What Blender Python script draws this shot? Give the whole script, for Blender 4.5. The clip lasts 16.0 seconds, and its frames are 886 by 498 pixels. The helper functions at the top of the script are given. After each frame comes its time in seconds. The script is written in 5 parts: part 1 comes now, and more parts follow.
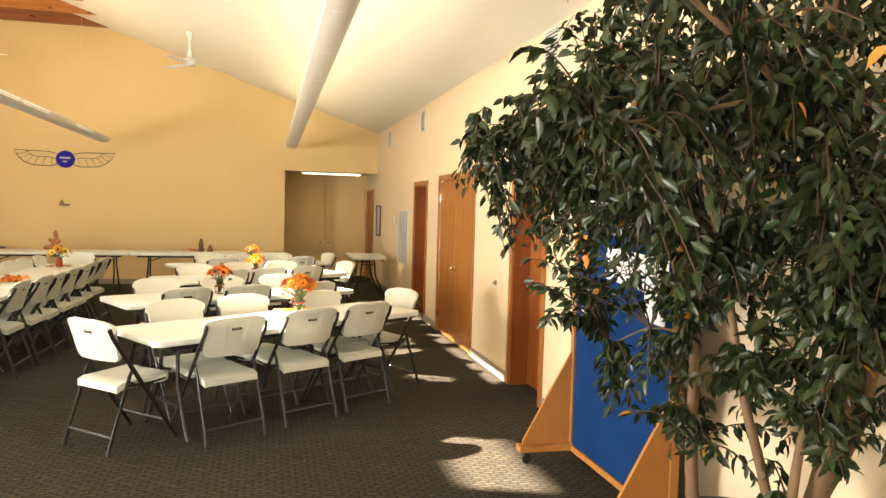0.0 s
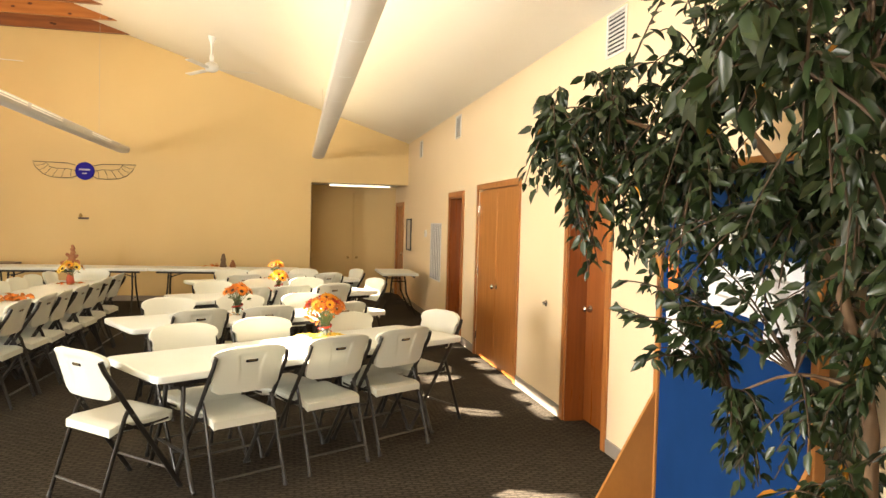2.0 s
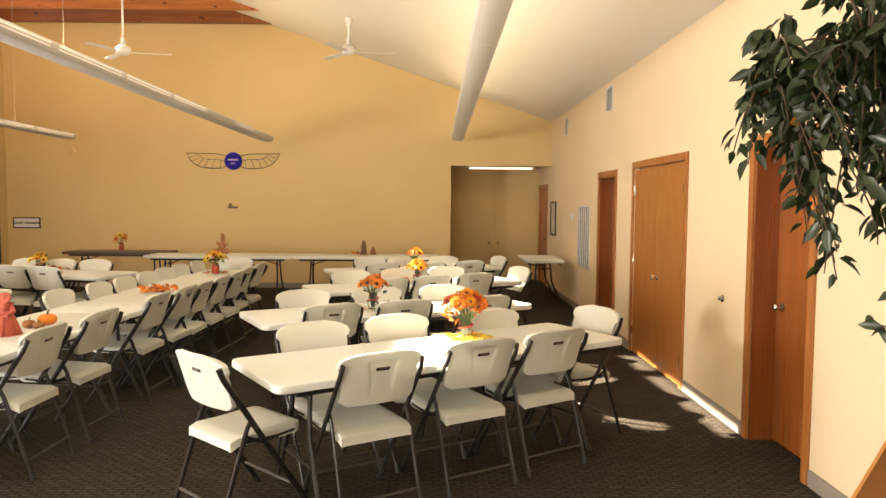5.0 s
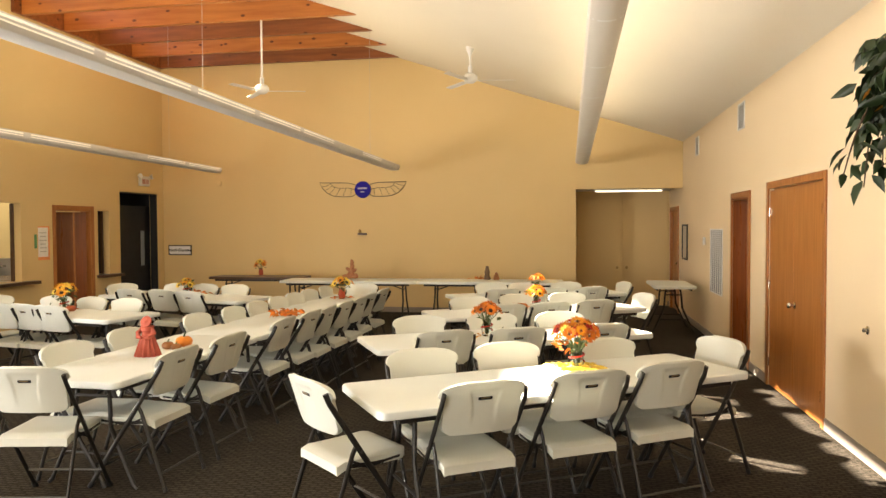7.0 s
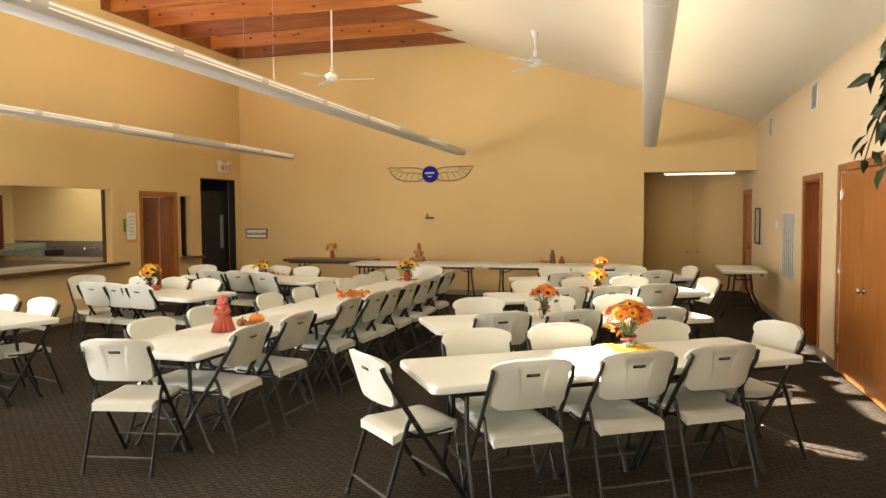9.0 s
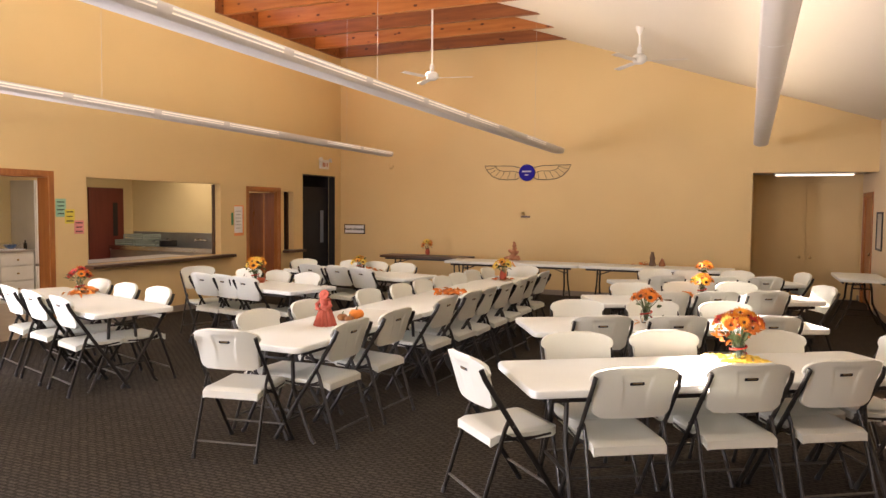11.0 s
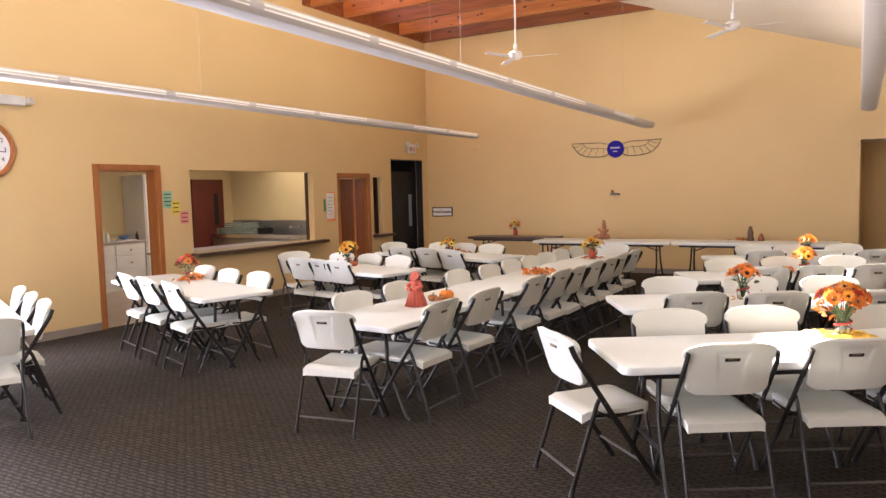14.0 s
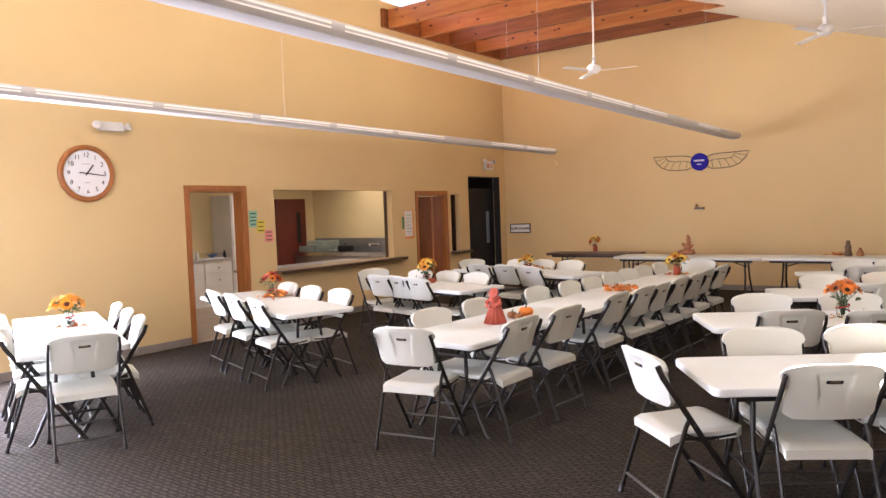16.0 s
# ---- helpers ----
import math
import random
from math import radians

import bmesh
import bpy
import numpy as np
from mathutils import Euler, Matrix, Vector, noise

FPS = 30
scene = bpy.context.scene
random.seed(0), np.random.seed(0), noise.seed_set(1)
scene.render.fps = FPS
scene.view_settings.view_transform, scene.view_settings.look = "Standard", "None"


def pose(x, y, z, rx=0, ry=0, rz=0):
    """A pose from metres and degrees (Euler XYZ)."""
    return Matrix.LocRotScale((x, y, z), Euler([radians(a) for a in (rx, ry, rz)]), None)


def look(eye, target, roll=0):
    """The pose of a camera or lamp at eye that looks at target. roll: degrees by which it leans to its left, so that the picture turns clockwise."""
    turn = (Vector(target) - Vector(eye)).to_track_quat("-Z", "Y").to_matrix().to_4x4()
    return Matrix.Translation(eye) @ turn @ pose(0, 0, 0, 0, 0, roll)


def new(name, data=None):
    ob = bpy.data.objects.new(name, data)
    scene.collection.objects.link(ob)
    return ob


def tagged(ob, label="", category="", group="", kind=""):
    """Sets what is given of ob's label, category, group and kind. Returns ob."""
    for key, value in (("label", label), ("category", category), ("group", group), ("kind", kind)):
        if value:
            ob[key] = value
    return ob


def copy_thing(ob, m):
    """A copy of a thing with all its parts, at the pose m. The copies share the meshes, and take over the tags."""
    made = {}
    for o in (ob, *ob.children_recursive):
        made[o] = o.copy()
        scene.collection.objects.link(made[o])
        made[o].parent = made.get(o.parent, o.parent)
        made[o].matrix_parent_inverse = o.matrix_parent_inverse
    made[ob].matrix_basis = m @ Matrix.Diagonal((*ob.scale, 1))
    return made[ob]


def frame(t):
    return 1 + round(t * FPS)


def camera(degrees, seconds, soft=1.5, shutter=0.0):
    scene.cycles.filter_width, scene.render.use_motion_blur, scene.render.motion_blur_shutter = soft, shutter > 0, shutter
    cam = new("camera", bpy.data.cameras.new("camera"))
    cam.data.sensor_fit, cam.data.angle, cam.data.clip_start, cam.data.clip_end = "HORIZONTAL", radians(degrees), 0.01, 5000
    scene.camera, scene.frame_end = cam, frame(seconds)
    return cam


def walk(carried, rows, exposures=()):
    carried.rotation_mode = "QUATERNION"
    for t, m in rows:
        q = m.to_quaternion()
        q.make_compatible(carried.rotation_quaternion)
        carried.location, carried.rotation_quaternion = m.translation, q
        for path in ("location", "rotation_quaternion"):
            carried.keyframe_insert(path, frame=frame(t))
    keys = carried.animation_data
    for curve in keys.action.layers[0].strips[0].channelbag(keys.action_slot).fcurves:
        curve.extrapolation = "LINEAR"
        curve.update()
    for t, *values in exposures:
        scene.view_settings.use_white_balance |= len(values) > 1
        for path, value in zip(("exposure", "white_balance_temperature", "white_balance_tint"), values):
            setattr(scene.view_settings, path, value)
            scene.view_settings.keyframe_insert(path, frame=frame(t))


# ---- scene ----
cam = camera(63.4, 16.0)
PATH = [
    (0, (-2.277, -15.225, 1.667), (-1.799, -13.287, 1.554), 1.6),
    (0.5, (-2.248, -15.085, 1.67), (-1.868, -13.124, 1.57), 2.0),
    (1, (-2.227, -14.836, 1.65), (-1.926, -12.859, 1.595), 2.1),
    (1.5, (-2.217, -14.621, 1.643), (-1.875, -12.654, 1.524), 1.6),
    (2, (-2.239, -14.415, 1.632), (-1.832, -12.458, 1.558), 1.5),
    (2.5, (-2.234, -14.317, 1.629), (-1.765, -12.38, 1.469), 2.1),
    (3, (-2.213, -14.074, 1.631), (-1.914, -12.101, 1.495), 1.9),
    (3.5, (-2.199, -13.957, 1.615), (-1.918, -11.981, 1.489), 2.4),
    (4, (-2.216, -13.871, 1.619), (-2.002, -11.888, 1.477), 1.4),
    (6.3, (-2.113, -13.656, 1.663), (-2.25, -11.663, 1.577), 0.9),
    (6.5, (-2.092, -13.672, 1.662), (-2.251, -11.68, 1.582), 0.7),
    (7, (-2.049, -13.697, 1.663), (-2.395, -11.728, 1.602), -0.3),
    (7.5, (-1.996, -13.769, 1.656), (-2.338, -11.8, 1.593), 0.1),
    (8, (-1.99, -13.747, 1.649), (-2.333, -11.778, 1.579), 0.4),
    (8.5, (-1.947, -13.777, 1.65), (-2.419, -11.836, 1.56), 0.2),
    (9, (-1.904, -13.849, 1.667), (-2.445, -11.926, 1.562), -0.4),
    (9.2, (-1.963, -13.871, 1.675), (-2.518, -11.952, 1.582), -0.5),
    (11.3, (-1.964, -13.837, 1.684), (-2.785, -12.018, 1.556), 0.6),
    (11.5, (-1.934, -13.881, 1.676), (-2.778, -12.073, 1.532), 0.6),
    (12, (-1.938, -13.889, 1.675), (-2.844, -12.114, 1.512), 0.8),
    (12.5, (-1.951, -13.864, 1.67), (-2.904, -12.114, 1.502), 0.1),
    (13, (-1.926, -13.895, 1.682), (-2.86, -12.135, 1.515), -0.5),
    (13.5, (-1.926, -13.887, 1.68), (-2.881, -12.138, 1.515), -0.8),
    (14, (-1.932, -13.894, 1.677), (-2.933, -12.17, 1.516), -1.4),
    (14.5, (-1.934, -13.915, 1.685), (-2.983, -12.22, 1.525), -1.6),
    (15, (-1.943, -13.902, 1.675), (-3.035, -12.233, 1.528), -1.5),
    (15.5, (-1.935, -13.946, 1.701), (-3.067, -12.302, 1.573), -1.9),
    (16, (-1.961, -13.874, 1.671), (-3.142, -12.264, 1.564), -2.1),
]
EXPOSURES = [(0.0, 4.74, 7150, 11), (2.5, 4.69, 7250, 13), (3.7, 4.57, 7350, 17), (7.0, 4.41, 6950, 13), (9.0, 4.34, 6800, 13), (11.4, 4.34, 6350, 28), (12.5, 4.41, 6100, 28), (16.0, 4.44, 5750, 28)]
walk(cam, [(t, look(eye, target, roll)) for t, eye, target, roll in PATH], EXPOSURES)

# world and sun
SUN_HEADING, SUN_HEIGHT = -18.5, 28.5
world = bpy.data.worlds.new("sky")
scene.world = world
world.use_nodes = True
sky = world.node_tree.nodes.new("ShaderNodeTexSky")
sky.sky_type, sky.sun_disc = "NISHITA", False
sky.sun_elevation, sky.sun_rotation = radians(SUN_HEIGHT), radians(90 - (SUN_HEADING + 180))
back = world.node_tree.nodes["Background"]
world.node_tree.links.new(sky.outputs[0], back.inputs[0])
back.inputs[1].default_value = 0.027


def lamp(name, kind, m, energy, colour, **more):
    data = bpy.data.lights.new(name, kind)
    data.energy, data.color = energy, colour
    for key, value in more.items():
        if key == "angle":
            data.angle = value
        if key == "size":
            data.shape, data.size, data.size_y = "RECTANGLE", value[0], value[1]
    ob = new(name, data)
    ob.matrix_world = m
    return ob


h, e = radians(SUN_HEADING), radians(SUN_HEIGHT)
SUN_WAY = Vector((math.cos(h) * math.cos(e), math.sin(h) * math.cos(e), -math.sin(e)))
lamp("sun", "SUN", look((0, 0, 20), Vector((0, 0, 20)) + SUN_WAY), 3.5, (1.0, 0.9, 0.74), angle=radians(0.55))
# fill from behind the camera: an added unseen lamp in an assumed window
lamp("south_fill", "AREA", look((-6.0, -17.5, 1.8), (-5.8, -10, 1.2)), 15, (1.0, 0.97, 0.90), size=(4.4, 2.2))
# daylight from the west, thrown by an added unseen lamp in an assumed opening
lamp("west_daylight_fill", "AREA", look((-10.28, -12.1, 1.2), (-5, -12.1, 0.9)), 46, (0.95, 0.965, 0.97), size=(2.5, 2.0))
# fluorescent tubes, throwing most of their light at the ceiling
# x, near end, far end, height of the far end, degrees by which the near end hangs higher
FIXTURES = [(-1.82, -14.6, -0.6, 2.77, 1.0), (-5.22, -14.6, -0.82, 2.735, 0.35), (-8.55, -14.6, -1.17, 2.72, 0.40)]
for fx, fy0, fy1, fz, rise in FIXTURES:
    up = pose(fx, (fy0 + fy1) / 2, fz + 0.085 + math.tan(radians(rise)) * (fy1 - fy0) / 2, 180 - rise, 0, 0)
    lamp("fluorescent_uplight", "AREA", up, 3.0 if fx > -3 else 4.5, (1.0, 0.84, 0.56), size=(0.14, fy1 - fy0 - 0.3))
lamp("alcove_tube_light", "AREA", pose(-0.95, 0.75, 2.24), 0.11, (1.0, 0.85, 0.6), size=(1.2, 0.1))
lamp("kitchen_light", "AREA", pose(-12.2, -4.4, 2.5), 2.7, (1.0, 0.86, 0.62), size=(1.2, 4.0))


# materials
def surface(name, colour, rough=0.6, second=None, scale=6.0, grain=60.0, bump=0.1, metal=0.0, stretch=(1, 1, 1), spec=0.4, through_light=0.0, depth=0.002, islands=0.0, objects=0.0):
    m = bpy.data.materials.new(name)
    m.use_nodes = True
    nt = m.node_tree
    n, l = nt.nodes, nt.links
    b = n["Principled BSDF"]
    coords = n.new("ShaderNodeTexCoord")
    mapping = n.new("ShaderNodeMapping")
    mapping.inputs["Scale"].default_value = stretch
    l.new(coords.outputs["Object"], mapping.inputs[0])
    big, small = n.new("ShaderNodeTexNoise"), n.new("ShaderNodeTexNoise")
    for node, s in ((big, scale), (small, grain)):
        node.inputs["Scale"].default_value = s
        node.inputs["Detail"].default_value = 5
        l.new(mapping.outputs[0], node.inputs[0])
    second = second or [c * 0.86 for c in colour]
    ramp = n.new("ShaderNodeMixRGB")
    ramp.inputs[1].default_value, ramp.inputs[2].default_value = (*colour, 1), (*second, 1)
    mix = n.new("ShaderNodeMath")
    mix.operation = "MULTIPLY_ADD"
    mix.inputs[1].default_value, mix.inputs[2].default_value = 2.2, -0.6
    l.new(big.outputs[0], mix.inputs[0])
    clamp = n.new("ShaderNodeClamp")
    l.new(mix.outputs[0], clamp.inputs[0])
    l.new(clamp.outputs[0], ramp.inputs[0])
    hsv = n.new("ShaderNodeHueSaturation")
    l.new(ramp.outputs[0], hsv.inputs["Color"])
    vary = n.new("ShaderNodeMapRange")
    vary.inputs["To Min"].default_value, vary.inputs["To Max"].default_value = 0.9, 1.1
    l.new(small.outputs[0], vary.inputs["Value"])
    value = vary.outputs[0]
    if islands or objects:
        if islands:
            source = n.new("ShaderNodeNewGeometry").outputs["Random Per Island"]
        else:
            source = n.new("ShaderNodeObjectInfo").outputs["Random"]
        spread = n.new("ShaderNodeMapRange")
        amount = islands or objects
        spread.inputs["To Min"].default_value, spread.inputs["To Max"].default_value = 1 - amount, 1 + amount
        l.new(source, spread.inputs["Value"])
        times = n.new("ShaderNodeMath")
        times.operation = "MULTIPLY"
        l.new(value, times.inputs[0])
        l.new(spread.outputs[0], times.inputs[1])
        value = times.outputs[0]
    l.new(value, hsv.inputs["Value"])
    l.new(hsv.outputs[0], b.inputs["Base Color"])
    gloss = n.new("ShaderNodeMapRange")
    gloss.inputs["To Min"].default_value, gloss.inputs["To Max"].default_value = max(rough - 0.08, 0.02), min(rough + 0.08, 1)
    l.new(big.outputs[0], gloss.inputs["Value"])
    l.new(gloss.outputs[0], b.inputs["Roughness"])
    b.inputs["Metallic"].default_value = metal
    b.inputs["Specular IOR Level"].default_value = spec
    if bump:
        bp = n.new("ShaderNodeBump")
        bp.inputs["Strength"].default_value, bp.inputs["Distance"].default_value = bump, depth
        l.new(small.outputs[0], bp.inputs["Height"])
        l.new(bp.outputs[0], b.inputs["Normal"])
    if through_light:
        tr = n.new("ShaderNodeBsdfTranslucent")
        add = n.new("ShaderNodeMixShader")
        add.inputs[0].default_value = through_light
        l.new(hsv.outputs[0], tr.inputs[0])
        l.new(b.outputs[0], add.inputs[1])
        l.new(tr.outputs[0], add.inputs[2])
        l.new(add.outputs[0], n["Material Output"].inputs[0])
    return m


def glowing(name, colour, strength):
    m = bpy.data.materials.new(name)
    m.use_nodes = True
    b = m.node_tree.nodes["Principled BSDF"]
    b.inputs["Base Color"].default_value = (*colour, 1)
    b.inputs["Emission Color"].default_value = (*colour, 1)
    b.inputs["Emission Strength"].default_value = strength
    return m


def glass(name, colour=(0.9, 0.95, 0.95), rough=0.02):
    m = bpy.data.materials.new(name)
    m.use_nodes = True
    b = m.node_tree.nodes["Principled BSDF"]
    b.inputs["Base Color"].default_value = (*colour, 1)
    b.inputs["Roughness"].default_value = rough
    b.inputs["Transmission Weight"].default_value = 1
    b.inputs["IOR"].default_value = 1.45
    return m


def carpet_material():
    m = surface("carpet", (0.054, 0.0465, 0.0375), 0.95, (0.043, 0.037, 0.030), 0.9, 300, 0.6, spec=0.05, depth=0.006)
    nt = m.node_tree
    n, l = nt.nodes, nt.links
    coords = n.new("ShaderNodeTexCoord")
    brick = n.new("ShaderNodeTexBrick")
    brick.inputs["Scale"].default_value = 1.0
    brick.inputs["Brick Width"].default_value, brick.inputs["Row Height"].default_value = 0.085, 0.036
    brick.inputs["Mortar Size"].default_value = 0.017
    brick.inputs["Mortar Smooth"].default_value = 1.0
    brick.inputs["Color1"].default_value = (1.60, 1.57, 1.52, 1)
    brick.inputs["Color2"].default_value = (1.20, 1.19, 1.20, 1)
    brick.inputs["Mortar"].default_value = (0.55, 0.54, 0.54, 1)
    warp = n.new("ShaderNodeTexNoise")
    warp.inputs["Scale"].default_value = 45
    mixer = n.new("ShaderNodeMixRGB")
    mixer.blend_type = "LINEAR_LIGHT"
    mixer.inputs[0].default_value = 0.02
    l.new(coords.outputs["Object"], mixer.inputs[1])
    l.new(coords.outputs["Object"], warp.inputs[0])
    l.new(warp.outputs[1], mixer.inputs[2])
    l.new(mixer.outputs[0], brick.inputs[0])
    b = n["Principled BSDF"]
    old = b.inputs["Base Color"].links[0].from_socket
    mul = n.new("ShaderNodeMixRGB")
    mul.blend_type, mul.inputs[0].default_value = "MULTIPLY", 1.0
    l.new(old, mul.inputs[1])
    l.new(brick.outputs[0], mul.inputs[2])
    l.new(mul.outputs[0], b.inputs["Base Color"])
    return m


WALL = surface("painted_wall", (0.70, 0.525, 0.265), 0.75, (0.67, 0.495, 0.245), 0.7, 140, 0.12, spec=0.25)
# the east wall is paler and less yellow than the other walls
EAST_TONE = surface("cream_wall", (0.76, 0.62, 0.42), 0.75, (0.73, 0.59, 0.395), 0.7, 140, 0.12, spec=0.25)
CEILING = surface("painted_ceiling", (0.80, 0.755, 0.66), 0.85, (0.77, 0.72, 0.625), 0.6, 160, 0.15, spec=0.2)
CARPET = carpet_material()
BASE = surface("vinyl_baseboard", (0.29, 0.25, 0.215), 0.5, None, 3, 90, 0.05)
WHITE_PLASTIC = surface("white_plastic", (0.685, 0.705, 0.64), 0.48, (0.655, 0.67, 0.605), 4, 420, 0.10, spec=0.45, depth=0.0008, through_light=0.13)
TABLE_PLASTIC = surface("table_plastic", (0.715, 0.755, 0.735), 0.5, (0.685, 0.72, 0.70), 2.5, 350, 0.12, spec=0.3, depth=0.0008)
DARK_METAL = surface("dark_grey_steel", (0.012, 0.0105, 0.009), 0.40, (0.018, 0.0155, 0.013), 9, 260, 0.15, spec=0.35, depth=0.0006)
BAR_STEEL = surface("grey_steel_bar", (0.060, 0.055, 0.048), 0.35, (0.045, 0.041, 0.036), 9, 200, 0.05, spec=0.5)
BLACK = surface("black_plastic", (0.015, 0.015, 0.016), 0.5, None, 9, 100, 0.05)
# dark door veneer, and oak trim with the recess's shade in its colour
OAK_DARK_AND_SHADE = surface("dark_oak_and_jamb_shade", (0.25, 0.072, 0.016), 0.30, (0.17, 0.045, 0.010), 3.0, 40, 0.08, stretch=(9, 9, 0.55), spec=0.5)
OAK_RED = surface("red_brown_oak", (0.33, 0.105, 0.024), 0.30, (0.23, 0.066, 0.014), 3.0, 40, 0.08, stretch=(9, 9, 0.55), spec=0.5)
OAK = surface("varnished_oak", (0.43, 0.172, 0.041), 0.32, (0.31, 0.108, 0.023), 3.0, 40, 0.08, stretch=(9, 9, 0.55), spec=0.5)
OAK_TRIM = surface("oak_trim", (0.41, 0.16, 0.043), 0.36, (0.30, 0.105, 0.027), 4.0, 50, 0.08, stretch=(8, 8, 0.7))
PINE = surface("knotty_pine", (0.48, 0.180, 0.044), 0.42, (0.34, 0.105, 0.022), 2.2, 30, 0.1, stretch=(0.6, 7, 7))
# the same pine with shade put into its colour
PINE_SHADED = surface("shaded_knotty_pine", (0.29, 0.095, 0.028), 0.42, (0.18, 0.055, 0.017), 2.2, 30, 0.1, stretch=(0.6, 7, 7))
PLYWOOD = surface("plywood", (0.46, 0.20, 0.05), 0.42, (0.34, 0.13, 0.03), 2.5, 40, 0.08, stretch=(1.5, 6, 0.8))
CHROME = surface("brushed_steel", (0.62, 0.60, 0.57), 0.25, None, 8, 200, 0.02, metal=1.0)
BRASS = surface("aged_brass", (0.45, 0.31, 0.13), 0.35, None, 8, 200, 0.02, metal=1.0)
WHITE_METAL = surface("white_enamel", (0.74, 0.73, 0.70), 0.4, None, 5, 200, 0.03)
GREY_METAL = surface("grey_enamel", (0.46, 0.45, 0.43), 0.5, None, 5, 200, 0.03)
BLUE_FELT = surface("blue_felt", (0.006, 0.036, 0.135), 0.95, (0.005, 0.030, 0.11), 5, 500, 0.5, spec=0.05)
PAPER = surface("white_paper", (0.82, 0.83, 0.84), 0.8, (0.78, 0.79, 0.82), 6, 200, 0.02)
BROWN_TOP = surface("dark_laminate", (0.10, 0.055, 0.032), 0.35, (0.07, 0.038, 0.022), 3, 60, 0.04, stretch=(1, 8, 8))
KITCHEN_WALL = surface("yellow_wall", (0.73, 0.59, 0.31), 0.7, None, 0.8, 150, 0.08)
STEEL = surface("stainless_steel", (0.42, 0.42, 0.42), 0.33, (0.36, 0.36, 0.37), 5, 260, 0.03, metal=0.9)
CLEAR = glass("clear_glass")
TUBE = glowing("lit_diffuser", (1.0, 0.93, 0.80), 0.015)
# faint emission added to lift the housings, which get only floor bounce
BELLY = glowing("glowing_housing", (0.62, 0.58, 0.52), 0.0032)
TROUGH = glowing("glow_lifted_trough", (0.58, 0.55, 0.51), 0.0016)


def add_knots(m, dark, cells):
    """Dark round knots scattered over a wood material."""
    n, l = m.node_tree.nodes, m.node_tree.links
    coords = n.new("ShaderNodeTexCoord")
    mapping = n.new("ShaderNodeMapping")
    mapping.inputs["Scale"].default_value = (0.55, 1.0, 1.0)
    cell = n.new("ShaderNodeTexVoronoi")
    cell.inputs["Scale"].default_value = cells
    l.new(coords.outputs["Object"], mapping.inputs[0])
    l.new(mapping.outputs[0], cell.inputs[0])
    edge = n.new("ShaderNodeMapRange")
    edge.inputs["From Min"].default_value, edge.inputs["From Max"].default_value = 0.10, 0.17
    l.new(cell.outputs["Distance"], edge.inputs["Value"])
    b = n["Principled BSDF"]
    old = b.inputs["Base Color"].links[0].from_socket
    mix = n.new("ShaderNodeMixRGB")
    mix.inputs[1].default_value = (*dark, 1)
    l.new(edge.outputs[0], mix.inputs[0])
    l.new(old, mix.inputs[2])
    l.new(mix.outputs[0], b.inputs["Base Color"])


add_knots(PINE, (0.10, 0.026, 0.008), 6.5)
add_knots(PINE_SHADED, (0.07, 0.018, 0.006), 6.5)
add_knots(PLYWOOD, (0.22, 0.07, 0.015), 2.0)


# mesh helpers
def bm_new():
    return bmesh.new()


def add_box(bm, size, m=None, bevel=0.0, segments=2):
    got = bmesh.ops.create_cube(bm, size=1.0)["verts"]
    bmesh.ops.scale(bm, vec=size, verts=got)
    if bevel:
        edges = list({ed for v in got for ed in v.link_edges})
        out = bmesh.ops.bevel(bm, geom=edges, offset=bevel, segments=segments, affect="EDGES", profile=0.5)
        got = list({v for f in out["faces"] for v in f.verts} | {v for v in got if v.is_valid})
    if m is not None:
        bmesh.ops.transform(bm, matrix=m, verts=got)
    return got


def span(bm, x0, x1, y0, y1, z0, z1, bevel=0.0):
    return add_box(bm, (abs(x1 - x0), abs(y1 - y0), abs(z1 - z0)), pose((x0 + x1) / 2, (y0 + y1) / 2, (z0 + z1) / 2), bevel)


def add_cyl(bm, a, b, r, r2=None, sides=12):
    a, b = Vector(a), Vector(b)
    turn = (b - a).to_track_quat("Z", "Y").to_matrix().to_4x4()
    return bmesh.ops.create_cone(bm, cap_ends=True, segments=sides, radius1=r, radius2=r if r2 is None else r2, depth=(b - a).length, matrix=Matrix.Translation((a + b) / 2) @ turn)["verts"]


def add_tube(bm, points, r, sides=8, flat=1.0):
    """A bent tube through the points; flat squeezes its second axis."""
    points = [Vector(p) for p in points]
    rings = []
    for i, p in enumerate(points):
        way = (points[min(i + 1, len(points) - 1)] - points[max(i - 1, 0)]).normalized()
        side = way.cross(Vector((0, 0, 1)))
        side = side.normalized() if side.length > 0.02 else Vector((1, 0, 0))
        up = side.cross(way).normalized()
        rr = r[i] if isinstance(r, (list, tuple)) else r
        rings.append([bm.verts.new(p + side * math.cos(2 * math.pi * k / sides) * rr + up * math.sin(2 * math.pi * k / sides) * rr * flat) for k in range(sides)])
    for one, two in zip(rings, rings[1:]):
        for k in range(sides):
            bm.faces.new((one[k], one[(k + 1) % sides], two[(k + 1) % sides], two[k]))
    bm.faces.new(rings[0][::-1])
    bm.faces.new(rings[-1])


